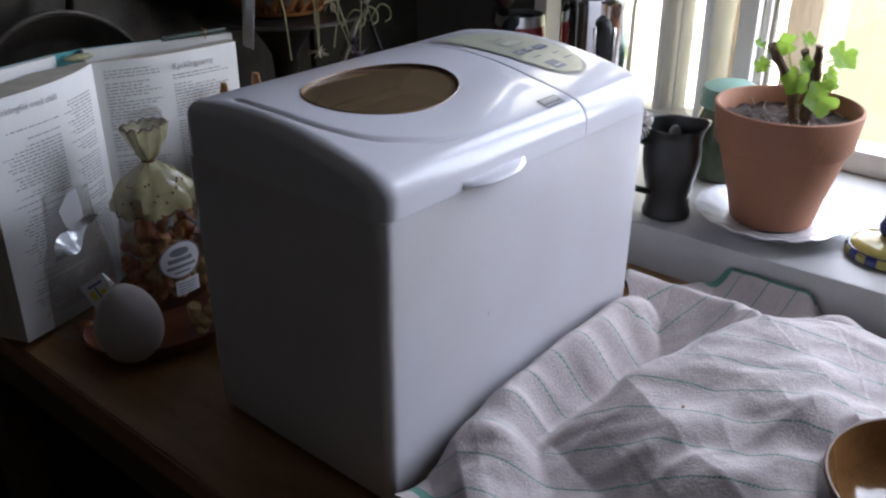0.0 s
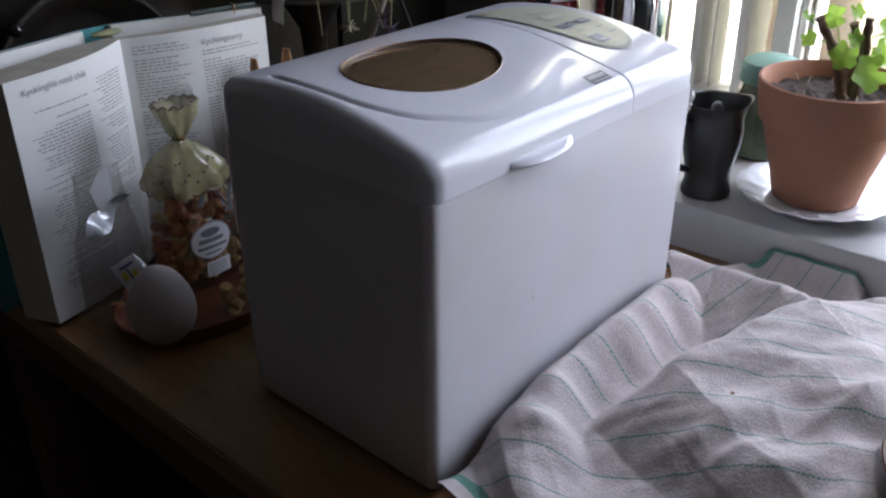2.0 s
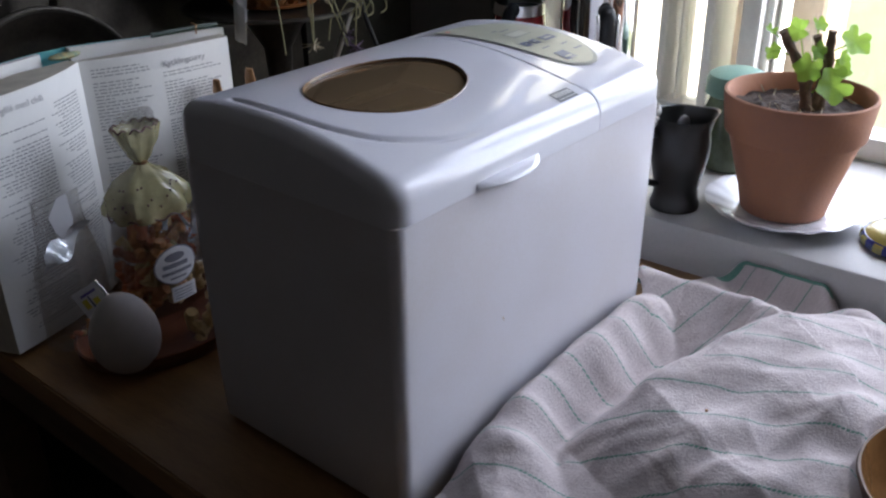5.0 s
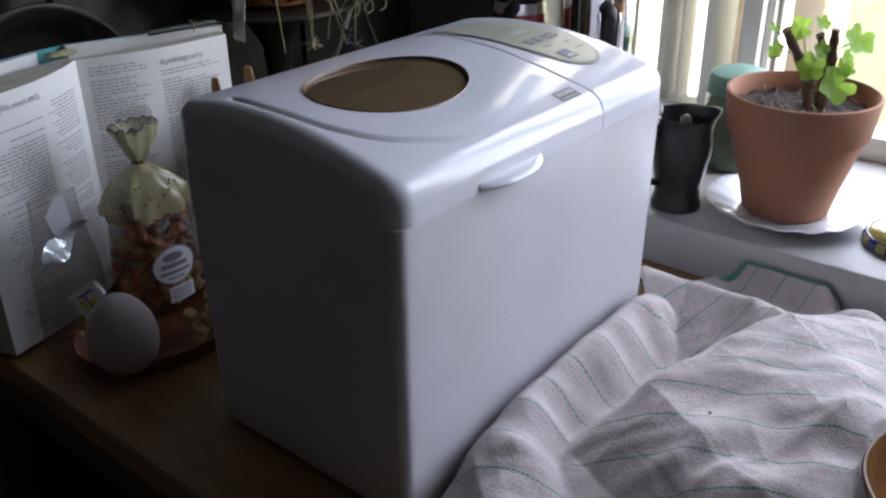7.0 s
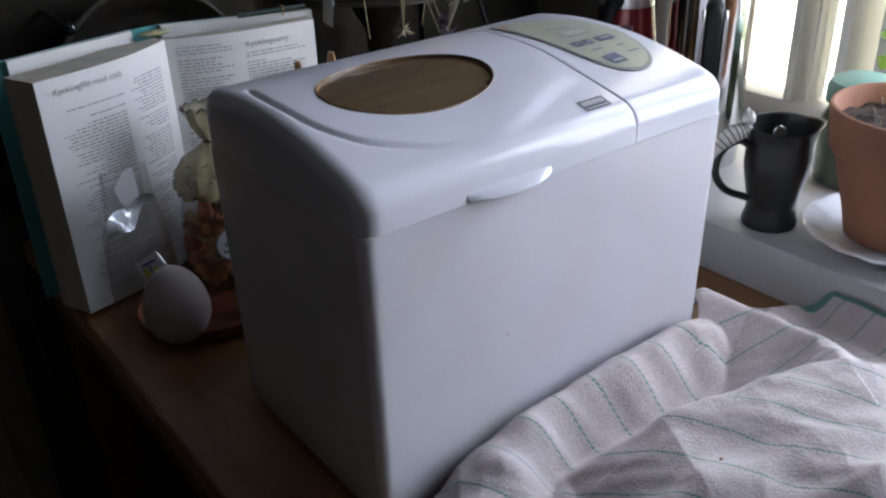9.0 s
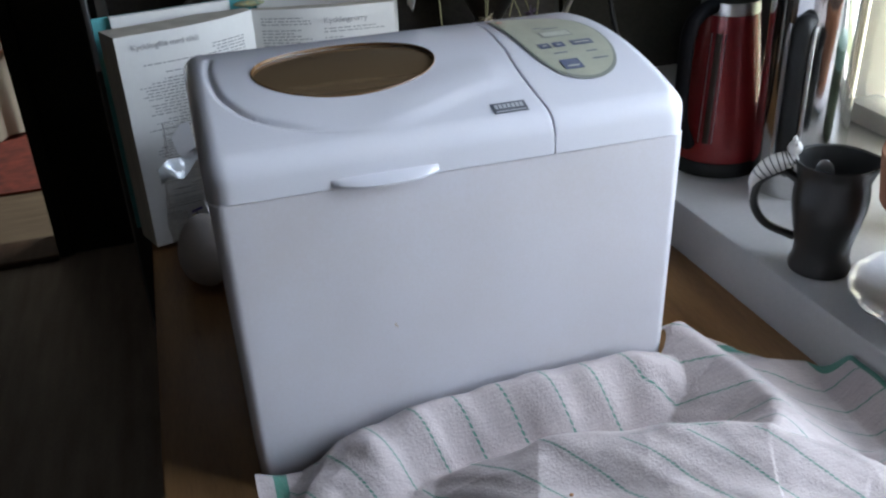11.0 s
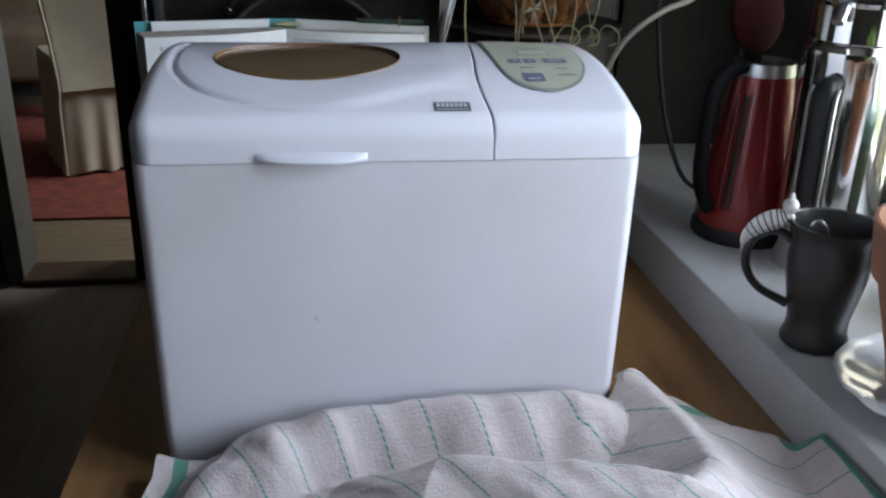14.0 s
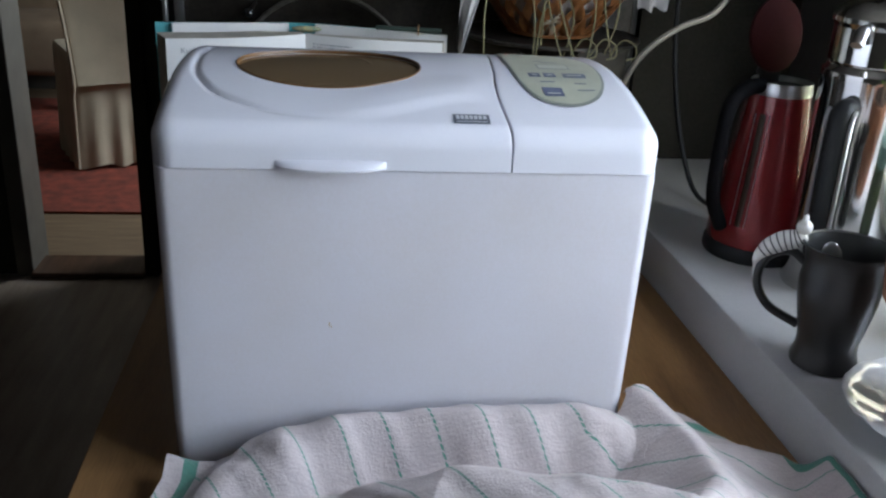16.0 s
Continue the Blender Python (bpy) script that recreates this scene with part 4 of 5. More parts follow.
# ---------------------------------------------------------------- tray with egg and bags
ZD, LOOSE = 0.75, []          # drawn on a plane at this height, then set down on the table
tray = thing("tray", "low reddish wooden tray with raised rim on the table", "tray")
TC = Vector((0.044, 0.380))
def oval_pts(rx, ry, n=48):
    return [(TC.x + rx * math.cos(2 * math.pi * k / n), TC.y + ry * math.sin(2 * math.pi * k / n)) for k in range(n)]
rings = [[(x, y, ZD + z) for x, y in oval_pts(0.108 * s, 0.075 * s)] for s, z in ((0.90, 0.0005), (0.98, 0.012), (1.0, 0.020), (0.975, 0.0205), (0.93, 0.010), (0.88, 0.006))]
part("dish", loft(rings), M_TRAY, tray)

egg = part("egg", blob(0.0335, 0.0335, 0.0435, (0, 0, 0.0435), 40, 28, lambda c: Vector((c.x * (1 - 0.13 * c.z), c.y * (1 - 0.13 * c.z), c.z))), M_EGG)
egg.matrix_basis = pose(-0.029, 0.349, ZD + 0.0035, 3, -4, 0)
tagged(egg, "large plain matt egg standing upright in the tray", "egg")


def pasta(kind, at, size, rnd):
    """One short curled piece of pasta: a ridged bent tube or a ruffled shell."""
    b = bmesh.new()
    bend = rnd.uniform(0.5, 1.3)
    pts = [(size * math.sin(t * bend) / bend, 0.15 * size * math.sin(t * 5), size * (1 - math.cos(t * bend)) / bend) for t in [-1 + 2 * k / 7 for k in range(8)]]
    tube(pts, lambda t: size * (0.34 + 0.10 * math.sin(t * 15)), 8, b)
    ob_m = Matrix.Translation(at) @ Euler((rnd.uniform(0, 6), rnd.uniform(0, 6), rnd.uniform(0, 6))).to_matrix().to_4x4()
    bmesh.ops.transform(b, matrix=ob_m, verts=b.verts)
    return b


def bag_shell(cx, cy, levels, seed, n=44, fold=0.03):
    """Crinkled film sleeve; levels are (height, half width, half depth)."""
    rings = []
    for z, rx, ry in levels:
        ring = []
        for k in range(n):
            a = 2 * math.pi * k / n
            w = 1 + 0.13 * noise.noise(Vector((math.cos(a) * 3 + seed, math.sin(a) * 3, z * 50))) + fold * math.sin(a * 7 + z * 90)
            e = 0.7
            c, s = math.cos(a), math.sin(a)
            ring.append((cx + rx * w * math.copysign(abs(c) ** e, c), cy + ry * w * math.copysign(abs(s) ** e, s), z))
        rings.append(ring)
    return rings


rnd = random.Random(7)
BX, BY, B0 = 0.066, 0.426, ZD + 0.0075
full = thing("pasta_bag", "tied cellophane bag of red and yellow pasta with oval label", "bag of pasta")
lv = [(B0, 0.036, 0.026), (B0 + 0.004, 0.043, 0.031), (B0 + 0.04, 0.047, 0.034), (B0 + 0.075, 0.045, 0.033), (B0 + 0.100, 0.043, 0.031), (B0 + 0.120, 0.040, 0.030)]
p = part("film", loft(bag_shell(BX, BY, lv, 1.0), None, True, False), M_FILM, full, "clear crinkled cellophane")
RX, RY, RB = BX - 0.004, BY - 0.002, B0 + 0.013
lv = [(RB + 0.103, 0.041, 0.033), (RB + 0.112, 0.043, 0.035), (RB + 0.128, 0.040, 0.031), (RB + 0.142, 0.027, 0.022), (RB + 0.152, 0.012, 0.010), (RB + 0.158, 0.0055, 0.0055), (RB + 0.164, 0.011, 0.009), (RB + 0.180, 0.019, 0.014), (RB + 0.197, 0.024, 0.016)]
ruff = part("gathered_top", loft(bag_shell(RX, RY, lv, 2.0, 72, 0.085), None, False, False), M_FILM_TOP, full, "pale yellow printed film gathered at the neck")
b = lathe([(0.0057, -0.003), (0.0075, -0.0015), (0.0075, 0.0015), (0.0057, 0.003)], 20, at=(RX, RY, RB + 0.158))
part("tie", b, M_AMBER, full, "brown tie at the neck")
for z, rx, ry, nm in ((RB + 0.1965, 0.0245, 0.0165, "scalloped_edge"), (RB + 0.1045, 0.042, 0.034, "scalloped_edge")):
    pts = [(RX + rx * 1.02 * math.cos(2 * math.pi * k / 60), RY + ry * 1.03 * math.sin(2 * math.pi * k / 60), z + 0.0022 * math.sin(k * 1.26)) for k in range(61)]
    part(nm, tube(pts, 0.0011, 6), M_BROWN_DOT, ruff, "dark brown printed edge")
b = bmesh.new()
for k in range(60):
    a, t = rnd.uniform(0, 6.28), rnd.random()
    z = RB + 0.110 + 0.03 * t
    rx, ry = 0.0432 - 0.30 * max(0, t - 0.45) * 0.05, 0.0352
    s = 1.0 - 0.18 * max(0, (t - 0.5) * 2)
    blob(0.0013, 0.0013, 0.0015, (RX + rx * s * math.cos(a), RY + ry * s * math.sin(a), z), 6, 4, None, b)
part("printed_dots", b, M_BROWN_DOT, ruff)
part("film_tip", loft(bag_shell(RX + 0.002, RY, [(RB + 0.195, 0.020, 0.008), (RB + 0.206, 0.022, 0.006), (RB + 0.213, 0.018, 0.003)], 4.0, 20), None, False, False), M_FILM, full, "clear tip of film")
for i in range(80):
    z = B0 + 0.010 + 0.090 * (i / 80)
    a, r = rnd.uniform(0, 6.28), math.sqrt(rnd.random())
    m = (M_PASTA_R, M_PASTA_O, M_PASTA_Y, M_PASTA_R)[i % 4] if z > B0 + 0.03 else (M_PASTA_Y, M_PASTA_O, M_PASTA_Y)[i % 3]
    part("pasta_piece", pasta(0, (BX + 0.039 * r * math.cos(a), BY + 0.024 * r * math.sin(a), z), 0.0165, rnd), m, full)

# pale strips laid on the film as painted highlights; the folded flap shares the colour
M_GLINT = mat("pale_film_and_glint", (0.78, 0.82, 0.86), 0.10, 0.3, scale=70, bump=0.6)
for fx, fz, w, hh, lean in ((0.030, 0.098, 0.010, 0.030, 0.3), (0.017, 0.104, 0.008, 0.020, -0.4), (0.041, 0.112, 0.006, 0.026, 0.1), (-0.008, 0.109, 0.009, 0.012, 0.6)):
    b = sheet(lambda u, v: Vector((BX + fx + w * (u - 0.5) * (1 - 0.7 * v) + lean * hh * (v - 0.5), BY - 0.0345 * (1 - 0.45 * (fx / 0.05) ** 2) - 0.003 * math.sin(u * 7 + v * 5), B0 + fz + hh * (v - 0.5))), 6, 8)
    part("film_glint", b, M_GLINT, full, "pale strip painted as a glint on the film")
# oval label on the front
b = bmesh.new()
FACE = lambda x, z: BY - 0.0375 * (1 - 0.35 * ((x - BX) / 0.05) ** 2)
def oval_label(cx, cz, rx, rz, lift, n=36):
    b = bmesh.new()
    rings = [[(cx + rx * s * math.cos(2 * math.pi * k / n), FACE(cx + rx * s * math.cos(2 * math.pi * k / n), cz) - lift, cz + rz * s * math.sin(2 * math.pi * k / n)) for k in range(n)] for s in (1, 0.66, 0.33, 0.03)]
    return loft(rings, b, False, True)
LX, LZ = BX - 0.004, B0 + 0.062
lab = part("oval_label", oval_label(LX, LZ, 0.0255, 0.0225, 0.0005), M_LABEL_INK, full, "white oval label with dark border")
part("label_field", oval_label(LX, LZ, 0.0238, 0.0208, 0.0009), M_LABEL, lab)
part("label_crest", oval_label(LX - 0.001, LZ + 0.010, 0.012, 0.005, 0.0013), M_LABEL_INK, lab)
def wall_bar(x0, x1, z0, z1, lift, material, name="print_bar", parent=None):
    q = bmesh.new()
    n = 6
    lo = [q.verts.new((x0 + (x1 - x0) * k / n, FACE(x0 + (x1 - x0) * k / n, z0) - lift, z0)) for k in range(n + 1)]
    hi = [q.verts.new((x0 + (x1 - x0) * k / n, FACE(x0 + (x1 - x0) * k / n, z0) - lift, z1)) for k in range(n + 1)]
    for k in range(n):
        q.faces.new((lo[k], lo[k + 1], hi[k + 1], hi[k]))
    return part(name, q, material, parent, "", False)
for x0, x1, z0, z1 in ((-0.016, 0.014, -0.002, 0.003), (-0.018, 0.018, -0.0095, -0.006), (-0.010, 0.010, -0.0155, -0.0135)):
    wall_bar(LX + x0, LX + x1, LZ + z0, LZ + z1, 0.0013, M_LABEL_INK, "print_bar", lab)
low_lab = wall_bar(LX - 0.010, LX + 0.020, LZ - 0.043, LZ - 0.025, 0.0006, M_LABEL, "square_label", full)
for k in range(4):
    wall_bar(LX - 0.007, LX + 0.015, LZ - 0.030 - 0.0035 * k, LZ - 0.0288 - 0.0035 * k, 0.0010, M_LABEL_INK, "print_bar", low_lab)
# pale pieces lying in front of the bag
for i, (x, y, z) in enumerate(((0.046, 0.345, 0.018), (0.060, 0.338, 0.022), (0.075, 0.342, 0.020), (0.066, 0.335, 0.036), (0.084, 0.348, 0.034))):
    ob = part("pasta_piece", pasta(0, (0, 0, 0), 0.019, rnd), M_PASTA_Y)
    ob.matrix_basis = Matrix.Translation((x, y, ZD + z))
    LOOSE.append(ob)
    tagged(ob, "pale yellow curled pasta piece lying in the tray", "pasta", "loose pasta in the tray")

empty = thing("cellophane_bag", "nearly empty clear cellophane bag standing in the tray", "bag", (0, 0, 0))
EX, EY = -0.034, 0.428
lv = [(B0, 0.026, 0.014), (B0 + 0.005, 0.035, 0.019), (B0 + 0.04, 0.037, 0.017), (B0 + 0.09, 0.034, 0.012), (B0 + 0.11, 0.029, 0.008), (B0 + 0.125, 0.026, 0.006), (B0 + 0.165, 0.024, 0.004)]
part("film", loft(bag_shell(EX, EY, lv, 8.0), None, True, False), M_FILM, empty, "clear wrinkled cellophane")
b = bmesh.new()
def flap(u, v):
    return Vector((EX - 0.036 + 0.054 * u, EY - 0.022 - 0.010 * math.sin(u * 5 + v * 2), B0 + 0.100 + (0.022 - 0.008 * u) * v + 0.024 * u + 0.004 * math.sin(u * 9)))
sheet(flap, 14, 6, 0, b)
part("folded_flap", b, M_GLINT, empty, "shiny folded flap of film")
b = bmesh.new()
pts = [(EX - 0.016, 0.150), (EX - 0.004, 0.166), (EX + 0.006, 0.168), (EX + 0.008, 0.140), (EX + 0.004, 0.126), (EX - 0.006, 0.124), (EX - 0.012, 0.132)]
part("paper_scrap", loft([[(x, EY - 0.013 - dy, B0 + z) for x, z in pts] for dy in (0, 0.0008)], b), M_LABEL, empty, "torn white paper scrap", False)
for i in range(7):
    part("pasta_piece", pasta(0, (EX + rnd.uniform(-0.022, 0.022), EY + rnd.uniform(-0.008, 0.008), B0 + 0.009 + 0.004 * i * 0.6), 0.0075, rnd), (M_PASTA_Y, M_PASTA_O, M_PASTA_R)[i % 3], empty)
card = thing("price_tag", "small white tag with yellow and blue marks leaning on the egg", "tag")
m = pose(-0.034, 0.394, ZD + 0.066, 78, -26, -28) @ Matrix.Scale(0.88, 4)
b = box(-0.015, 0.015, -0.018, 0.018, 0, 0.0009)
bmesh.ops.transform(b, matrix=m, verts=b.verts)
c = part("tag_card", b, M_LABEL, card, "", False)
for x0, x1, y0, y1, mt in ((-0.010, -0.004, -0.006, 0.006, mat("yellow_print", (0.7, 0.6, 0.08), 0.5)), (0.001, 0.008, -0.010, 0.002, mat("yellow_print_two", (0.7, 0.6, 0.08), 0.5)), (-0.008, 0.010, 0.009, 0.012, mat("violet_print", (0.15, 0.12, 0.4), 0.5)), (-0.002, 0.0, -0.012, 0.008, M_KEY)):
    b = box(x0, x1, y0, y1, 0.0010, 0.0013)
    bmesh.ops.transform(b, matrix=m, verts=b.verts)
    part("print_mark", b, mt, c, "", False)
part("tag_edge", tube([m @ Vector((0.0155, 0.018, 0)), m @ Vector((0.019, 0.004, 0.004)), m @ Vector((0.0155, -0.016, 0))], 0.0006, 6), M_STEEL_B, card)

SET_DOWN = Matrix.Translation((-0.42, -0.40, 1.265)) @ Matrix.Scale((1.265 - ZT) / (1.265 - ZD), 4) @ Matrix.Translation((0.42, 0.40, -1.265))
for ob in [tray, egg, full, empty, card] + LOOSE:
    ob.matrix_basis = SET_DOWN @ ob.matrix_basis

# ---------------------------------------------------------------- on the sill
mug = thing("mug", "waisted black glazed mug with a striped figure on its handle", "mug", (0.592, 0.0755, ZS), 0)
mug.scale = (0.86, 0.86, 0.88)
prof = [(0.0, 0.002), (0.030, 0.0), (0.0355, 0.002), (0.0362, 0.008), (0.0325, 0.020), (0.0325, 0.034), (0.0375, 0.058), (0.0420, 0.082), (0.0425, 0.100), (0.0405, 0.116), (0.0425, 0.130), (0.0465, 0.1385), (0.0462, 0.1398), (0.0435, 0.1385), (0.0385, 0.118), (0.040, 0.090), (0.033, 0.045), (0.028, 0.012), (0, 0.010)]
b = lathe(prof, 56)
for v in b.verts:
    if v.co.z > 0.118:
        a = math.atan2(v.co.y, v.co.x) - radians(-38)
        k = max(0, math.cos(a)) ** 14 * (v.co.z - 0.118) / 0.022
        v.co.x *= 1 + 0.20 * k
        v.co.y *= 1 + 0.20 * k
        v.co.z += 0.003 * k
part("cup", b, M_MUG, mug)
HD = Vector((-0.86, 0.51, 0)).normalized()
hp = [HD * 0.038 + Vector((0, 0, 0.112)), HD * 0.058 + Vector((0, 0, 0.122)), HD * 0.080 + Vector((0, 0, 0.108)), HD * 0.084 + Vector((0, 0, 0.080)), HD * 0.068 + Vector((0, 0, 0.055)), HD * 0.034 + Vector((0, 0, 0.040))]
part("handle", tube(curve(hp, 8), 0.0062, 12, None, 0.8), M_MUG, mug, "curved black handle")
fp = [HD * 0.088 + Vector((0, 0, 0.084)), HD * 0.089 + Vector((0, 0, 0.104)), HD * 0.080 + Vector((0, 0, 0.119)), HD * 0.066 + Vector((0, 0, 0.130)), HD * 0.052 + Vector((0, 0, 0.136)), HD * 0.044 + Vector((0, 0, 0.142))]
fc = curve(fp, 8)
fig = part("handle_figure", tube(fc, lambda t: 0.0022 + 0.0088 * math.sin(math.pi * min(1, max(0, t * 1.05 - 0.15))) ** 0.8 if t > 0.15 else 0.0022, 14), M_WHITE_CER, mug, "white ceramic creature with black stripes")
part("figure_head", blob(0.0085, 0.0085, 0.0085, tuple(HD * 0.047 + Vector((0, 0, 0.150))), 14, 10), M_WHITE_CER, mug, "knobbly white ceramic head")
for s in (-1, 1):
    part("figure_ear", blob(0.003, 0.003, 0.005, tuple(HD * 0.047 + Vector((0.003 * s, 0.005 * s, 0.158))), 8, 6), M_WHITE_CER, mug)
for k in range(14, 36, 3):
    p = fc[k]
    d = (fc[k + 1] - fc[k - 1]).normalized()
    t = k / (len(fc) - 1)
    r = 0.0022 + 0.0088 * math.sin(math.pi * min(1, max(0, t * 1.05 - 0.15))) ** 0.8 + 0.0003
    part("stripe", tube([p - d * 0.0007, p + d * 0.0007], r, 14), M_BLK_PL, fig)
spoon = thing("spoon", "small steel spoon handle standing in the mug", "spoon")
part("handle", tube([(0.602, 0.088, ZS + 0.013), (0.585, 0.0755, ZS + 0.070), (0.5725, 0.0655, ZS + 0.109)], 0.0022, 8), M_STEEL_B, spoon)
b = blob(0.0085, 0.0022, 0.013, (0, 0, 0), 16, 10)
bmesh.ops.transform(b, matrix=pose(0.5700, 0.0640, ZS + 0.118, 10, -14, -35), verts=b.verts)
part("handle_tip", b, M_STEEL_B, spoon, "rounded flat steel tip")

PX, PY = 0.654, -0.040
saucer = thing("saucer", "clear glass saucer with fluted rim under the plant pot", "saucer", (PX, PY, ZS))
prof = [(0, 0.004), (0.055, 0.0035), (0.058, 0.0), (0.062, 0.0), (0.066, 0.004), (0.084, 0.013), (0.094, 0.0165), (0.095, 0.018), (0.093, 0.0185), (0.082, 0.0155), (0.062, 0.0075), (0, 0.0065)]
b = lathe(prof, 96)
for v in b.verts:
    r = math.hypot(v.co.x, v.co.y)
    if r > 0.06:
        v.co.z += 0.0011 * math.sin(math.atan2(v.co.y, v.co.x) * 16) * (r - 0.06) / 0.035
part("dish", b, mat("pressed_glass", (0.80, 0.82, 0.85), 0.10, 0, scale=40, spread=0.05, coat=0.5), saucer, "fluted glass dish")
pot = thing("plant_pot", "weathered terracotta flower pot on a glass saucer", "flower pot", (PX, PY, ZS + 0.0078))
pot.scale = (0.865, 0.865, 0.91)
prof = [(0, 0.0), (0.056, 0.0), (0.059, 0.002), (0.0835, 0.108), (0.0845, 0.1095), (0.0925, 0.1095), (0.0945, 0.1115), (0.1010, 0.160), (0.1005, 0.1635), (0.0970, 0.1645), (0.0945, 0.162), (0.0885, 0.118), (0.086, 0.10), (0.060, 0.012), (0, 0.010)]
part("pot_wall", lathe(prof, 72), M_CLAY, pot)
b = bmesh.new()
def soil(u, v):
    r, a = 0.0905 * u, 2 * math.pi * v
    return Vector((r * math.cos(a), r * math.sin(a), 0.140 + 0.005 * noise.fractal(Vector((r * math.cos(a) * 70, r * math.sin(a) * 70, 2)), 1, 2, 3)))
sheet(soil, 24, 72, 0, b)
bmesh.ops.remove_doubles(b, verts=b.verts, dist=0.0001)
part("soil", b, M_SOIL, pot, "dry dark crumbly soil")
plant = thing("geranium", "cut-back geranium with woody stumps and fresh green leaves", "plant", (PX, PY, ZS + 0.0078))
plant.scale = (0.865, 0.865, 0.90)
# stems: base -> tip, cut flat
STEMS = [[(0.008, -0.008, 0.135), (0.002, -0.002, 0.176), (-0.006, 0.007, 0.202), (-0.018, 0.020, 0.228), (-0.025, 0.028, 0.246)],
         [(0.014, -0.012, 0.135), (0.0176, -0.020, 0.183), (0.012, -0.0135, 0.213), (0.006, -0.007, 0.239)],
         [(0.018, -0.018, 0.135), (0.021, -0.024, 0.186), (0.019, -0.022, 0.220), (0.019, -0.0215, 0.245)],
         [(0.006, -0.004, 0.16), (0.004, -0.005, 0.185), (0.008, -0.008, 0.205)]]
for s in STEMS:
    pts = curve(s, 6)
    pts = [p + Vector((0.0015 * noise.noise(p * 90), 0.0015 * noise.noise(p * 90 + Vector((5, 0, 0))), 0)) for p in pts]
    part("stem", tube(pts, lambda t: 0.0078 - 0.0022 * t + 0.0009 * math.sin(t * 26), 10), M_STEM, plant, "woody cut stump")
def leaf(center, normal, size, seed, twist):
    """A round scalloped, cupped leaf with a notch at its stalk."""
    b = bmesh.new()
    n = Vector(normal).normalized()
    q = n.to_track_quat("Z", "Y").to_matrix().to_4x4() @ Matrix.Rotation(twist, 4, "Z")
    nu, nv = 7, 40
    g = []
    for i in range(nu + 1):
        ring = []
        for j in range(nv):
            a = 2 * math.pi * j / nv
            notch = 1 - 0.50 * math.exp(-(((a - math.pi + math.pi) % (2 * math.pi) - math.pi) / 0.26) ** 2)
            r = size * (i / nu) * (1 + 0.12 * math.cos(a * 5) + 0.045 * math.cos(a * 11 + seed)) * (notch if i else 1)
            z = 0.30 * r * r / size + 0.10 * r * math.sin(a * 5 + seed) * (i / nu)
            ring.append(b.verts.new(Matrix.Translation(center) @ q @ Vector((r * math.cos(a + math.pi), r * math.sin(a + math.pi), z))) if i else None)
        g.append(ring)
    c = b.verts.new(Matrix.Translation(center) @ q @ Vector((0, 0, 0)))
    for j in range(nv):
        b.faces.new((c, g[1][j], g[1][(j + 1) % nv]))
        for i in range(1, nu):
            b.faces.new((g[i][j], g[i + 1][j], g[i + 1][(j + 1) % nv], g[i][(j + 1) % nv]))
    return b
LEAVES = [((0.003, -0.038, 0.180), (-0.65, -0.6, 0.35), 0.028, 0.3), ((-0.016, -0.009, 0.202), (-0.9, -0.2, 0.25), 0.021, 1.2), ((-0.004, -0.013, 0.222), (-0.5, -0.8, 0.3), 0.014, 2.0),
          ((0.038, -0.046, 0.230), (-0.5, -0.6, 0.6), 0.024, 0.9), ((0.030, -0.036, 0.209), (-0.3, -0.9, 0.2), 0.013, 2.9), ((-0.012, 0.013, 0.247), (-0.9, -0.1, 0.3), 0.017, 0.2),
          ((0.018, -0.003, 0.250), (-0.4, -0.7, 0.7), 0.013, 1.7), ((-0.037, 0.035, 0.222), (-0.7, -0.7, 0.1), 0.013, 2.2), ((-0.036, 0.041, 0.247), (-0.3, -0.5, 0.9), 0.010, 0.6),
          ((0.020, -0.041, 0.196), (-0.6, -0.5, 0.7), 0.015, 1.4)]
for i, (c, nrm, s, tw) in enumerate(LEAVES):
    lf = part("leaf", leaf(Vector(c), nrm, 0.84 * s, i * 1.7, tw), M_LEAF, plant)
    root = Vector((0.008, -0.006 + 0.012 * (c[1] > 0), min(0.20, c[2] - 0.02)))
    part("leaf_stalk", tube(curve([root, (root + Vector(c)) / 2 + Vector((0, 0, 0.004)), Vector(c)], 5), 0.0010, 6), M_LEAF, plant)
random.seed(3)
for k in range(26):
    a, r = random.uniform(0, 6.28), random.uniform(0.02, 0.085)
    p = Vector((r * math.cos(a), r * math.sin(a), 0.143))
    part("dry_twig", tube([p, p + Vector((random.uniform(-0.012, 0.012), random.uniform(-0.012, 0.012), random.uniform(0.002, 0.009)))], 0.0009, 5), M_DRY, pot)

jar = thing("jar", "green glass jar with a pale green lid", "jar", (0.768, 0.083, ZS))
part("glass_body", lathe([(0, 0), (0.036, 0), (0.041, 0.004), (0.043, 0.02), (0.042, 0.085), (0.036, 0.10), (0.035, 0.106), (0, 0.106)], 40), M_JAR, jar)
part("lid", lathe([(0.0375, 0.104), (0.0415, 0.106), (0.0415, 0.124), (0.038, 0.132), (0.028, 0.137), (0, 0.138)], 40), M_JAR_LID, jar, "rounded pale green lid")

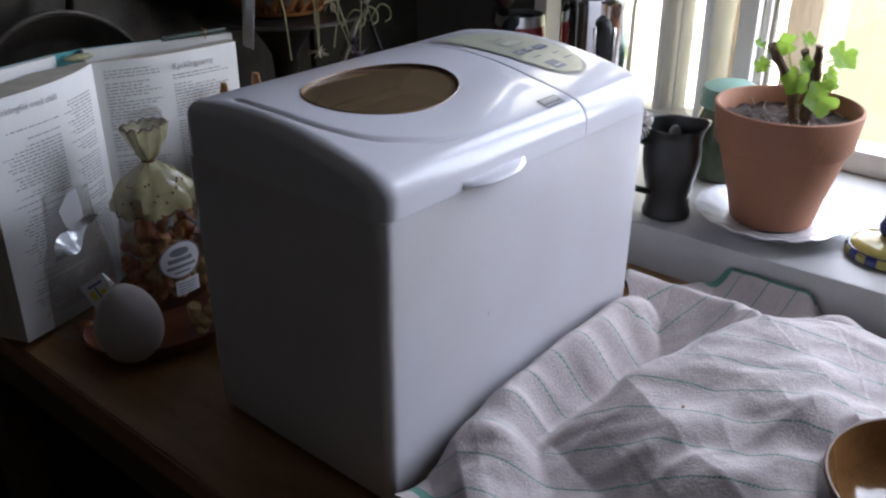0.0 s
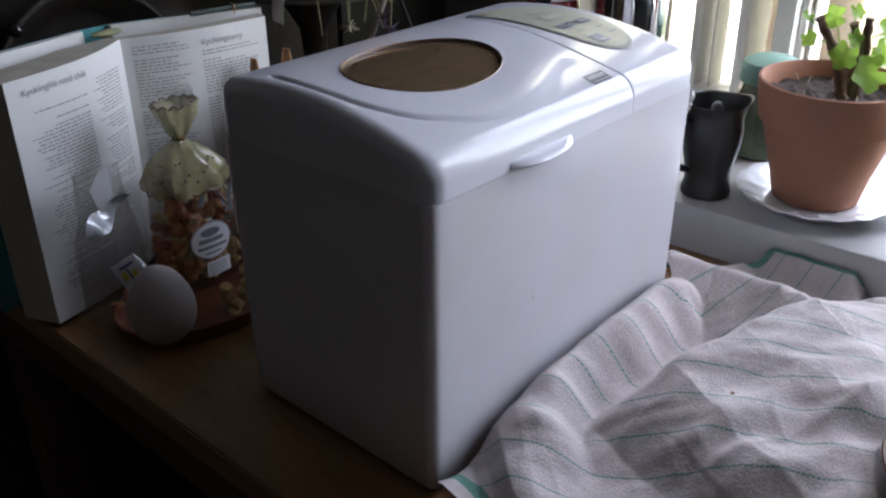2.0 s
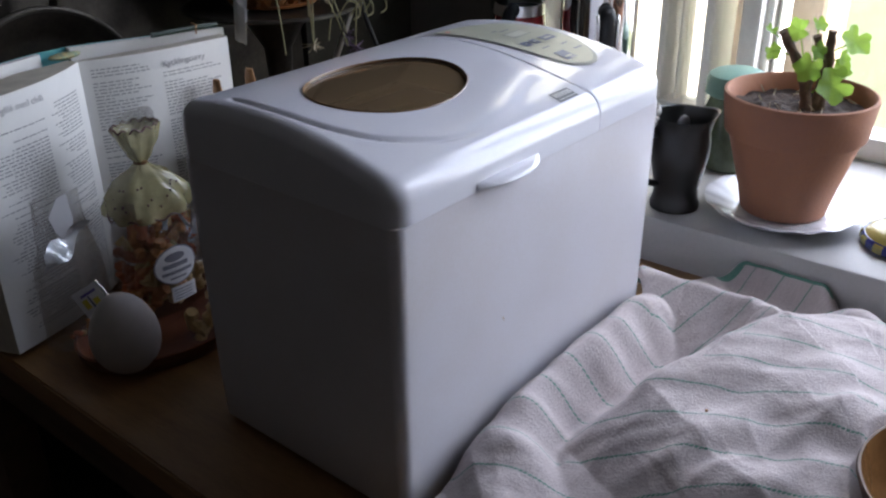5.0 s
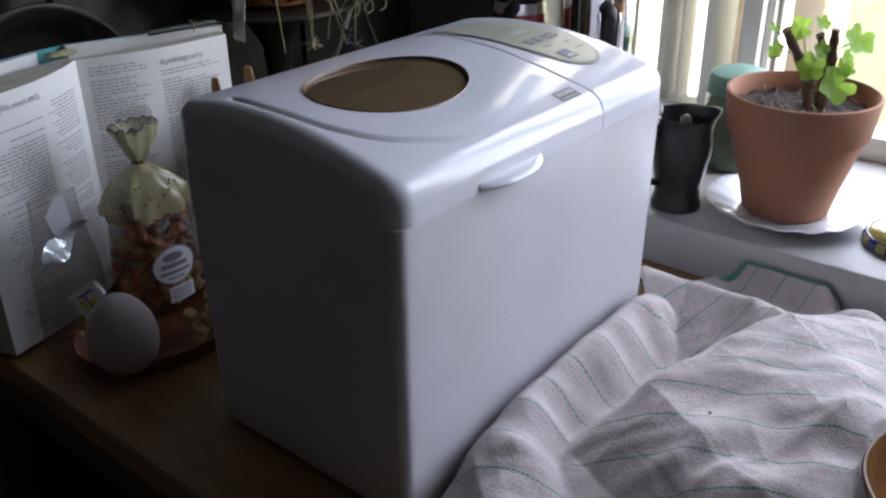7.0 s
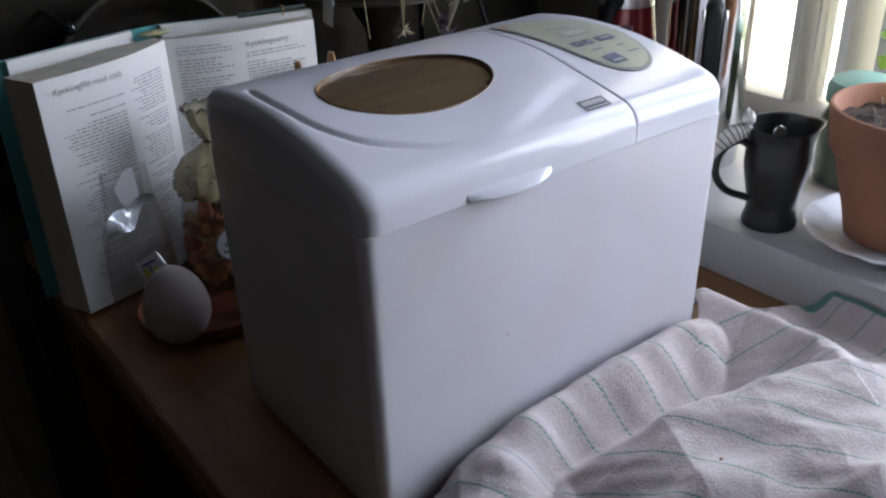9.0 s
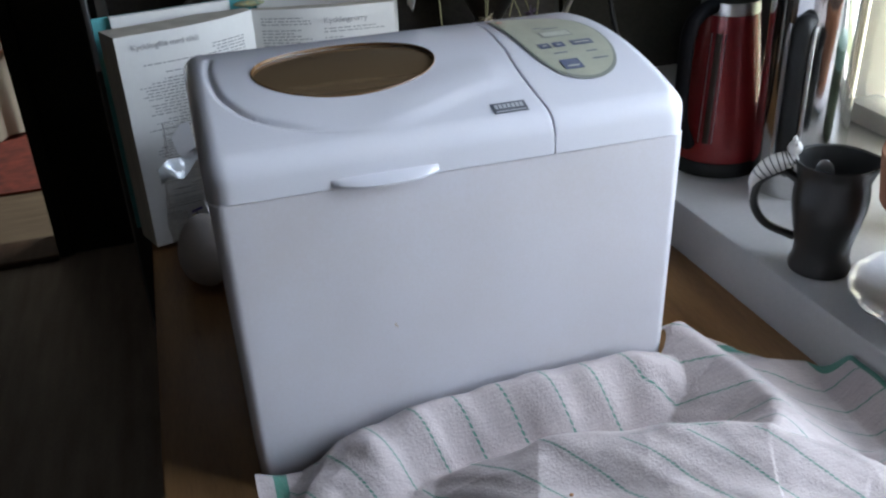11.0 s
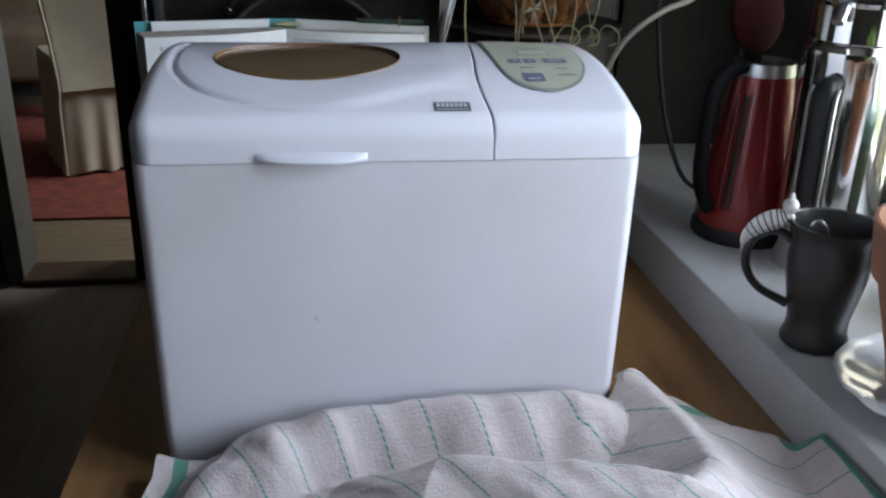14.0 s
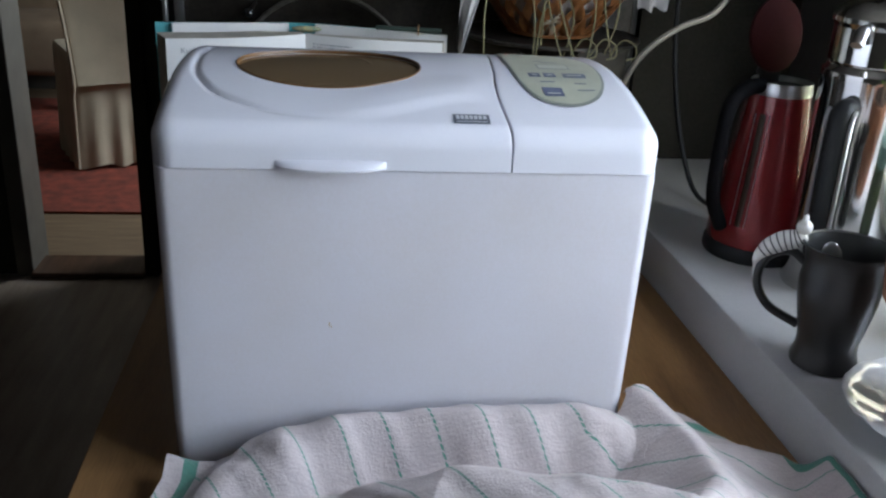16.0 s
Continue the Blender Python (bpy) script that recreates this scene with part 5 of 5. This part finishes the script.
stick = thing("candlestick", "glazed candlestick with mustard foot and chequered cobalt rim", "candlestick", (0.652, -0.188, ZS))
part("foot", lathe([(0, 0.0), (0.047, 0.0), (0.050, 0.003), (0.050, 0.010), (0.047, 0.0135), (0, 0.0135)], 48), M_BLUE, stick, "cobalt blue foot rim")
part("saucer_top", lathe([(0.046, 0.0132), (0.0435, 0.017), (0.034, 0.021), (0.020, 0.024), (0.014, 0.028), (0, 0.028)], 48), M_YELLOW, stick, "mustard yellow glazed dish")
for k in range(12):
    b = bmesh.new()
    a0 = 2 * math.pi * k / 12
    rings = []
    for i in range(6):
        a = a0 + 0.24 * i / 5
        rings.append([(r * math.cos(a), r * math.sin(a), z) for r, z in ((0.0485, 0.0025), (0.0508, 0.003), (0.0508, 0.0105), (0.0485, 0.0130))])
    part("check", loft(rings, b), M_YELLOW, stick)
part("stem", lathe([(0.013, 0.026), (0.017, 0.032), (0.018, 0.040), (0.014, 0.047), (0.0135, 0.055), (0.018, 0.085), (0.0195, 0.12), (0.016, 0.135), (0.020, 0.142), (0, 0.143)], 36), M_BLUE, stick, "cobalt blue baluster stem")

kettle = thing("kettle", "red lacquered electric kettle with open lid and black handle", "kettle", (0.646, 0.362, ZS))
kettle.scale = (0.81, 0.81, 1.010)
part("base", lathe([(0, 0), (0.072, 0), (0.074, 0.004), (0.073, 0.014), (0.070, 0.018), (0, 0.018)], 56), M_BLK_PL, kettle, "black power base")
part("body", lathe([(0.069, 0.018), (0.0705, 0.022), (0.069, 0.040), (0.0440, 0.200)], 56), M_RED, kettle)
part("rim_band", lathe([(0.0442, 0.198), (0.0448, 0.200), (0.0430, 0.2125), (0.0400, 0.2125), (0.040, 0.19)], 56), M_STEEL_B, kettle, "brushed steel rim")
part("filling_edge", lathe([(0.040, 0.206), (0.0, 0.200)], 40), M_BLK_PL, kettle)
KD = Vector((-0.93, -0.36, 0)).normalized()
pts = [KD * 0.040 + Vector((0, 0, 0.208)), KD * 0.066 + Vector((0, 0, 0.206)), KD * 0.094 + Vector((0, 0, 0.188)), KD * 0.100 + Vector((0, 0, 0.140)), KD * 0.098 + Vector((0, 0, 0.080)), KD * 0.074 + Vector((0, 0, 0.040))]
part("handle", tube(curve(pts, 8), 0.0115, 12, None, 0.8), mat("matt_black_plastic", (0.006, 0.006, 0.007), 0.7, spec=0.12), kettle, "black plastic handle")
for dy, mt, w, nm in ((0.0, M_GAUGE, 0.009, "water_gauge"), (0.0105, M_STEEL_B, 0.0011, "gauge_trim"), (-0.0105, M_STEEL_B, 0.0011, "gauge_trim")):
    q = Vector((-0.75, -0.66, 0)).normalized()
    s2 = Vector((-q.y, q.x, 0))
    part(nm, tube([q * 0.0690 + s2 * dy + Vector((0, 0, 0.045)), q * 0.0480 + s2 * dy + Vector((0, 0, 0.178))], w, 10, None, 0.3), mt, kettle, "smoky water gauge" if w > 0.005 else "")
b = lathe([(0, 0.0), (0.040, 0.0), (0.043, 0.004), (0.043, 0.010), (0.036, 0.014), (0, 0.015)], 40)
bmesh.ops.transform(b, matrix=pose(-0.006, 0.043, 0.258, 78, 0, 10), verts=b.verts)
part("lid", b, mat("dark_red_lid", (0.035, 0.005, 0.005), 0.7, spec=0.1), kettle, "flipped-up dark red lid")
part("hinge", box(-0.02, 0.012, 0.032, 0.050, 0.198, 0.222, 0.004), M_BLK_PL, kettle)

flask = thing("vacuum_jug", "polished steel vacuum jug with black handle and domed lid", "vacuum jug", (0.695, 0.262, ZS))
flask.scale = (0.83, 0.83, 1.26)
prof = [(0, 0), (0.062, 0), (0.0635, 0.003), (0.0635, 0.186), (0.0645, 0.190), (0.0645, 0.196), (0.060, 0.199), (0.058, 0.202)]
part("body", lathe(prof, 64), M_STEEL, flask)
part("lid", lathe([(0.058, 0.2015), (0.0600, 0.204), (0.0600, 0.232), (0.0635, 0.236), (0.0635, 0.240), (0.058, 0.246), (0.034, 0.257), (0.015, 0.262), (0.011, 0.266), (0, 0.267)], 48), M_STEEL, flask, "domed steel lid")
FD = Vector((-0.74, -0.62, 0)).normalized()
fs = Vector((-FD.y, FD.x, 0))
pts = [FD * 0.056 + Vector((0, 0, 0.172)), FD * 0.080 + Vector((0, 0, 0.170)), FD * 0.088 + Vector((0, 0, 0.156)), FD * 0.086 + Vector((0, 0, 0.10)), FD * 0.082 + Vector((0, 0, 0.050)), FD * 0.062 + Vector((0, 0, 0.030))]
part("handle", tube(curve(pts, 8), 0.0135, 12, None, 0.5), M_BLK_PL, flask, "black plastic handle")
for s in (-1, 1):
    part("handle_trim", tube(curve([p + fs * 0.0160 * s + FD * 0.002 for p in pts[1:]], 8), 0.0030, 8), M_STEEL_B, flask, "satin steel handle trim")
part("thumb_lever", tube(curve([FD * 0.046 + Vector((0, 0, 0.226)), FD * 0.070 + Vector((0, 0, 0.234)), FD * 0.086 + Vector((0, 0, 0.222))], 6), 0.008, 10, None, 0.45), M_STEEL_B, flask, "steel thumb lever")
part("lid_knob", lathe([(0.010, 0.264), (0.014, 0.270), (0.016, 0.290), (0.012, 0.298), (0, 0.299)], 28), M_STEEL_B, flask, "steel knob")

# ---------------------------------------------------------------- dim corner behind the table
stove = thing("iron_stove", "black enamelled stove with chrome corner rail behind the table", "stove")
part("stove_body", box(-0.13, 0.60, 0.765, 1.30, 0.0, 1.36, 0.012), M_BLACK, stove)
part("stove_front", box(-0.10, 0.585, 0.752, 0.764, 0.10, 1.33, 0.006), M_IRON, stove, "dull iron front plate")
part("chrome_rail", tube([(-0.122, 0.752, 0.90), (-0.122, 0.752, 1.34)], 0.0045, 10), M_STEEL_B, stove, "upright chrome rail")
part("chrome_rail", box(-0.108, -0.094, 0.742, 0.752, 0.90, 1.34, 0.003), M_STEEL_B, stove, "flat chrome rail")
pan = thing("frying_pan", "round black iron frying pan leaning upright behind the book", "frying pan", (0.110, 0.668, ZT), 0)
pan.scale = (1, 1, 1.075)
prof = [(0, 0.0), (0.098, 0.0), (0.112, 0.010), (0.128, 0.034), (0.131, 0.035), (0.130, 0.038), (0.124, 0.036), (0.107, 0.012), (0.096, 0.005), (0, 0.005)]
b = lathe(prof, 64)
bmesh.ops.transform(b, matrix=pose(0, 0.030, 0.158, 80, 0, 0), verts=b.verts)
part("pan_body", b, M_IRON, pan)
b = bmesh.new()
pts = [(0.130 * math.cos(2 * math.pi * k / 64), 0.130 * math.sin(2 * math.pi * k / 64), 0.036) for k in range(65)]
tube(pts, 0.0036, 8, b)
bmesh.ops.transform(b, matrix=pose(0, 0.030, 0.158, 80, 0, 0), verts=b.verts)
part("rolled_rim", b, M_IRON_RIM, pan, "worn grey rim")
part("handle", tube([(0.03, 0.025, 0.285), (0.055, 0.045, 0.36), (0.075, 0.06, 0.44)], 0.009, 10, None, 0.5), M_IRON, pan)
knob = thing("drawer_knob", "small round black knob with a glint", "knob")
part("knob_ball", blob(0.0085, 0.0085, 0.0085, (0.008, 0.640, 1.018), 20, 14), mat("gloss_black", (0.01, 0.01, 0.01), 0.12), knob)
part("knob_stem", tube([(0.008, 0.645, 1.018), (0.008, 0.753, 1.018)], 0.003, 8), M_IRON, knob)

# stand with the lined basket
stand = thing("cake_stand", "dark footed stand with a thin grey rim on the table", "stand", (0.425, 0.625, ZT))
stand.scale = (1, 1, 1.085)
part("plate", lathe([(0, 0.252), (0.10, 0.250), (0.122, 0.254), (0.124, 0.257), (0.120, 0.258), (0.098, 0.255), (0, 0.257)], 56), M_IRON, stand)
part("plate_rim", lathe([(0.1225, 0.2535), (0.1250, 0.2550), (0.1250, 0.2575), (0.1225, 0.259)], 56, None, (0, 0, 0), True), M_IRON_RIM, stand, "grey worn rim")
part("pedestal", lathe([(0, 0), (0.065, 0.0), (0.068, 0.006), (0.05, 0.016), (0.018, 0.04), (0.014, 0.12), (0.020, 0.20), (0.05, 0.246), (0, 0.252)], 36), M_IRON, stand)
basket = thing("basket", "orange woven willow basket lined with grey linen", "basket", (0.425, 0.625, ZT + 0.280))
random.seed(21)
def bowl_pt(a, t):
    """On the basket wall: t = 0 at the foot, 1 at the rim."""
    r = 0.058 + 0.060 * math.sin(min(1, t) * math.pi / 2)
    return Vector((r * math.cos(a), r * 0.92 * math.sin(a), 0.004 + 0.115 * t))
for k in range(18):
    a0 = 2 * math.pi * k / 18
    for s in (-1, 1):
        pts = [bowl_pt(a0 + s * 0.95 * t, t) * (1 + 0.012 * math.sin(t * 12 + k + s)) for t in [j / 12 for j in range(13)]]
        part("willow_strip", tube(pts, 0.0072, 6, None, 0.22), M_BASKET, basket)
pts = [bowl_pt(2 * math.pi * k / 40, 1.0) for k in range(41)]
part("basket_rim", tube(pts, 0.006, 8), M_BASKET, basket)
part("basket_floor", lathe([(0, 0.001), (0.060, 0.001), (0.062, 0.005), (0, 0.006)], 30), M_BASKET, basket)
b = bmesh.new()
def liner(u, v):
    p = bowl_pt(2 * math.pi * v, 0.03 + 0.97 * u)
    k = 0.90 + 0.03 * math.sin(v * 44) * u
    return Vector((p.x * k, p.y * k, p.z + 0.004))
sheet(liner, 12, 60, 0, b)
cloth = thing("basket_cloth", "grey linen cloth hanging over the edge of the basket", "cloth", (0.425, 0.625, ZT + 0.280))
part("lining", b, M_LINEN, cloth)
def cloth_flap(pts, w0, w1, seed):
    """A hanging corner of cloth: widths taper to a point."""
    path = curve(pts, 8)
    n = len(path) - 1
    def fn(u, v):
        i = min(n, int(round(u * n)))
        w = w0 + (w1 - w0) * u
        off = (v - 0.5) * 2
        return path[i] + Vector((off * w * 0.75, off * w * 0.5, 0)) + Vector((0, -0.010 * math.sin(v * 9 + seed + u * 3), 0.003 * math.sin(v * 12)))
    return sheet(fn, n, 14, 0.0012)
part("hanging_corner", cloth_flap([(-0.06, -0.05, 0.125), (-0.105, -0.085, 0.12), (-0.128, -0.098, 0.06), (-0.140, -0.100, -0.012)], 0.05, 0.004, 1.0), M_LINEN, cloth, "drooping pointed corner")
part("hanging_corner", cloth_flap([(0.05, -0.05, 0.125), (0.085, -0.07, 0.125), (0.120, -0.06, 0.085), (0.125, -0.055, 0.045)], 0.045, 0.03, 2.0), M_LINEN, cloth, "drooping corner")

chives = thing("dried_chives", "bunch of dried chives with faded purple heads over the basket", "dried flowers")
random.seed(12)
for k in range(10):
    x = random.uniform(0.33, 0.49)
    y = random.uniform(0.475, 0.535)
    top = Vector((x + random.uniform(-0.02, 0.02), y + 0.05, 1.10 + random.uniform(-0.01, 0.05)))
    end = Vector((x + random.uniform(-0.03, 0.04), y - 0.02, random.uniform(0.96, 1.005)))
    mid = (top + end) / 2 + Vector((random.uniform(-0.02, 0.02), -0.025, random.uniform(-0.005, 0.02)))
    part("stalk", tube(curve([top, mid, end], 7), lambda t: 0.0013 - 0.0004 * t, 6), M_STALK, chives)
    if k % 2 == 0:
        b = bmesh.new()
        c = mid if k % 4 else end
        for j in range(16):
            d = Vector((random.gauss(0, 1), random.gauss(0, 1), random.gauss(-0.4, 1))).normalized()
            tube([c, c + d * random.uniform(0.009, 0.017)], lambda t: 0.0013 * (1 - 0.6 * t), 5, b)
        part("flower_head", b, M_PURPLE if k % 3 else M_DRY, chives)
for k in range(3):
    x = 0.425 + 0.026 * k
    pts = [(x, 0.50, 1.0), (x + 0.012, 0.49, 1.022), (x + 0.028, 0.488, 1.016), (x + 0.030, 0.487, 1.002), (x + 0.018, 0.486, 0.998)]
    part("curled_stalk", tube(curve(pts, 6), 0.0011, 6), M_STALK, chives)

crock = thing("crock", "dark stoneware crock with a pale worn rim and utensils", "crock", (0.285, 0.415, ZT))
crock.scale = (1, 1, 1.12)
part("crock_wall", lathe([(0, 0), (0.050, 0), (0.055, 0.004), (0.064, 0.09), (0.066, 0.165), (0.069, 0.178), (0.066, 0.181), (0.061, 0.165), (0.056, 0.02), (0, 0.012)], 48), M_IRON, crock)
part("crock_rim", lathe([(0.067, 0.176), (0.0705, 0.178), (0.0705, 0.1815), (0.066, 0.183)], 48, None, (0, 0, 0), True), M_IRON_RIM, crock, "pale worn rim")
random.seed(5)
for k in range(9):
    a = random.uniform(0, 6.28)
    p = Vector((0.035 * math.cos(a), 0.035 * math.sin(a), 0.02))
    part("twig", tube([p, p * 1.2 + Vector((0, 0, 0.13)), Vector((p.x * 1.7, p.y * 1.7, random.uniform(0.185, 0.215)))], 0.0024, 6), M_STEM, crock, "dry brown twig")
for x, y, z, w in ((0.223, 0.500, 0.965, 0.008), (0.262, 0.486, 0.972, 0.009)):
    peg = part("wooden_spatula", tube([(x + 0.004, y + 0.012, ZT), (x, y, 0.90), (x, y, z - 0.012), (x, y, z)], lambda t: 0.005 + (w - 0.005) * math.sin(math.pi * min(1, t * 0.96)) if t > 0.5 else 0.005, 10, None, 0.5), M_BREAD)
    tagged(peg, "light brown wooden utensil tip standing behind the machine", "utensil", "wooden utensils")

cable = part("power_cable", tube(curve([(0.47, 0.66, ZT + 0.004), (0.515, 0.63, 0.86), (0.535, 0.60, 0.951), (0.562, 0.60, 0.994), (0.605, 0.60, 1.026), (0.655, 0.60, 1.052), (0.70, 0.64, 1.12), (0.74, 0.755, 1.22)], 8), 0.0042, 10), M_CABLE)
tagged(cable, "pale grey power cable hanging in a loop by the wall", "cable")
cable = part("power_cable", tube(curve([(0.655, 0.478, ZS + 0.006), (0.640, 0.56, ZS + 0.02), (0.625, 0.63, 0.92), (0.630, 0.69, 1.06), (0.665, 0.72, 1.16), (0.69, 0.756, 1.22)], 8), 0.0036, 10), M_BLK_PL)
tagged(cable, "black power cable rising behind the kettle", "cable")
structure("wall_corner", box(0.60, 0.862, 0.76, 0.86, 0, 2.42), M_WALL_DK, "wall in the corner by the window, coloured dark for shade", "wall")

# ---------------------------------------------------------------- bowl standing on the towel
BWX, BWY, BWR, BWZ = 0.248, -0.358, 0.0935, ZT + 0.066
bowl = thing("bowl", "honey-brown glazed stoneware bowl standing on the towel", "bowl", (BWX, BWY, BWZ - 0.058))
part("bowl_inside", lathe([(BWR - 0.003, 0.0575), (BWR - 0.006, 0.050), (BWR - 0.016, 0.027), (BWR - 0.036, 0.010), (0, 0.006)], 64), M_BOWL_IN, bowl, "glossy honey glaze")
part("bowl_outside", lathe([(0, 0.0), (0.036, 0.0), (0.038, 0.003), (BWR - 0.022, 0.014), (BWR - 0.008, 0.034), (BWR, 0.055), (BWR - 0.001, 0.058), (BWR - 0.003, 0.0576)], 64), M_BOWL_OUT, bowl)

# ---------------------------------------------------------------- room beyond the doorway
rug = part("rug", sheet(lambda u, v: Vector((-1.9 + 2.2 * u, 2.59 + 1.75 * v, 0.010 + 0.002 * noise.noise(Vector((u * 30, v * 30, 0))))), 40, 40, 0.009), M_RUG)
tagged(rug, "worn deep red patterned rug on pale boards", "rug")
chair = thing("dining_chair", "dining chair in a loose beige slipcover on the red rug", "chair", (-0.81, 3.35, 0.011), 25)
rings = []
for z, k in ((0.012, 1.04), (0.06, 1.035), (0.16, 1.02), (0.30, 1.0), (0.42, 0.99), (0.455, 0.985), (0.470, 0.95), (0.475, 0.83)):
    fall = max(0.0, 0.46 - z) / 0.46
    rings.append([(x * k * (1 + 0.035 * fall * math.sin(math.atan2(y, x) * 17)), y * k * (1 + 0.05 * fall * math.sin(math.atan2(y, x) * 17)), z + 0.008 * fall * math.sin(x * 40)) for x, y in rounded_rect(-0.215, 0.215, -0.21, 0.21, 0.03)])
part("seat_cover", loft(rings), M_SLIP, chair, "pleated beige cover over the seat")
b = bmesh.new()
rings = []
for t in [k / 12 for k in range(13)]:
    z = 0.36 + 0.66 * t
    rings.append([(-0.10 * t ** 1.4 + x * (1 - 0.06 * t), -0.235 - 0.10 * t ** 1.3 + y + 0.012 * math.sin(x * 9 + z * 5), z) for x, y in rounded_rect(-0.215, 0.215, -0.024, 0.024, 0.018, 4)])
part("back_cover", loft(rings, b), M_SLIP, chair, "smooth beige cover over the leaning back")
for sx in (-0.215, 0.215):
    pts = [(sx * (1 - 0.06 * t) - 0.10 * t ** 1.4, -0.262 - 0.10 * t ** 1.3, 0.36 + 0.66 * t) for t in [k / 12 for k in range(13)]]
    part("piping", tube([(sx * 1.03, -0.222, 0.012), (sx * 1.005, -0.226, 0.30)] + pts, 0.006, 8), M_SLIP, chair, "pale corded edge")
for sx in (-0.16, 0.16):
    for sy in (-0.16, 0.16):
        part("leg", box(sx - 0.018, sx + 0.018, sy - 0.018, sy + 0.018, 0.0, 0.40, 0.003), M_TABLE_DK, chair)
sofa = thing("sofa", "low brown covered sofa with dark gap below", "sofa", (-1.55, 4.25, 0.0))
part("seat_block", box(-0.45, 0.50, -0.28, 0.32, 0.20, 0.47, 0.05, 4), M_SOFA, sofa)
part("sofa_back", box(-0.45, 0.50, 0.18, 0.33, 0.40, 0.86, 0.05, 4), M_SOFA, sofa)
for sx in (-0.40, 0.44):
    part("foot", box(sx - 0.025, sx + 0.025, -0.22, -0.17, 0.0, 0.21, 0.003), M_TABLE_DK, sofa)
    part("foot", box(sx - 0.025, sx + 0.025, 0.22, 0.27, 0.0, 0.21, 0.003), M_TABLE_DK, sofa)
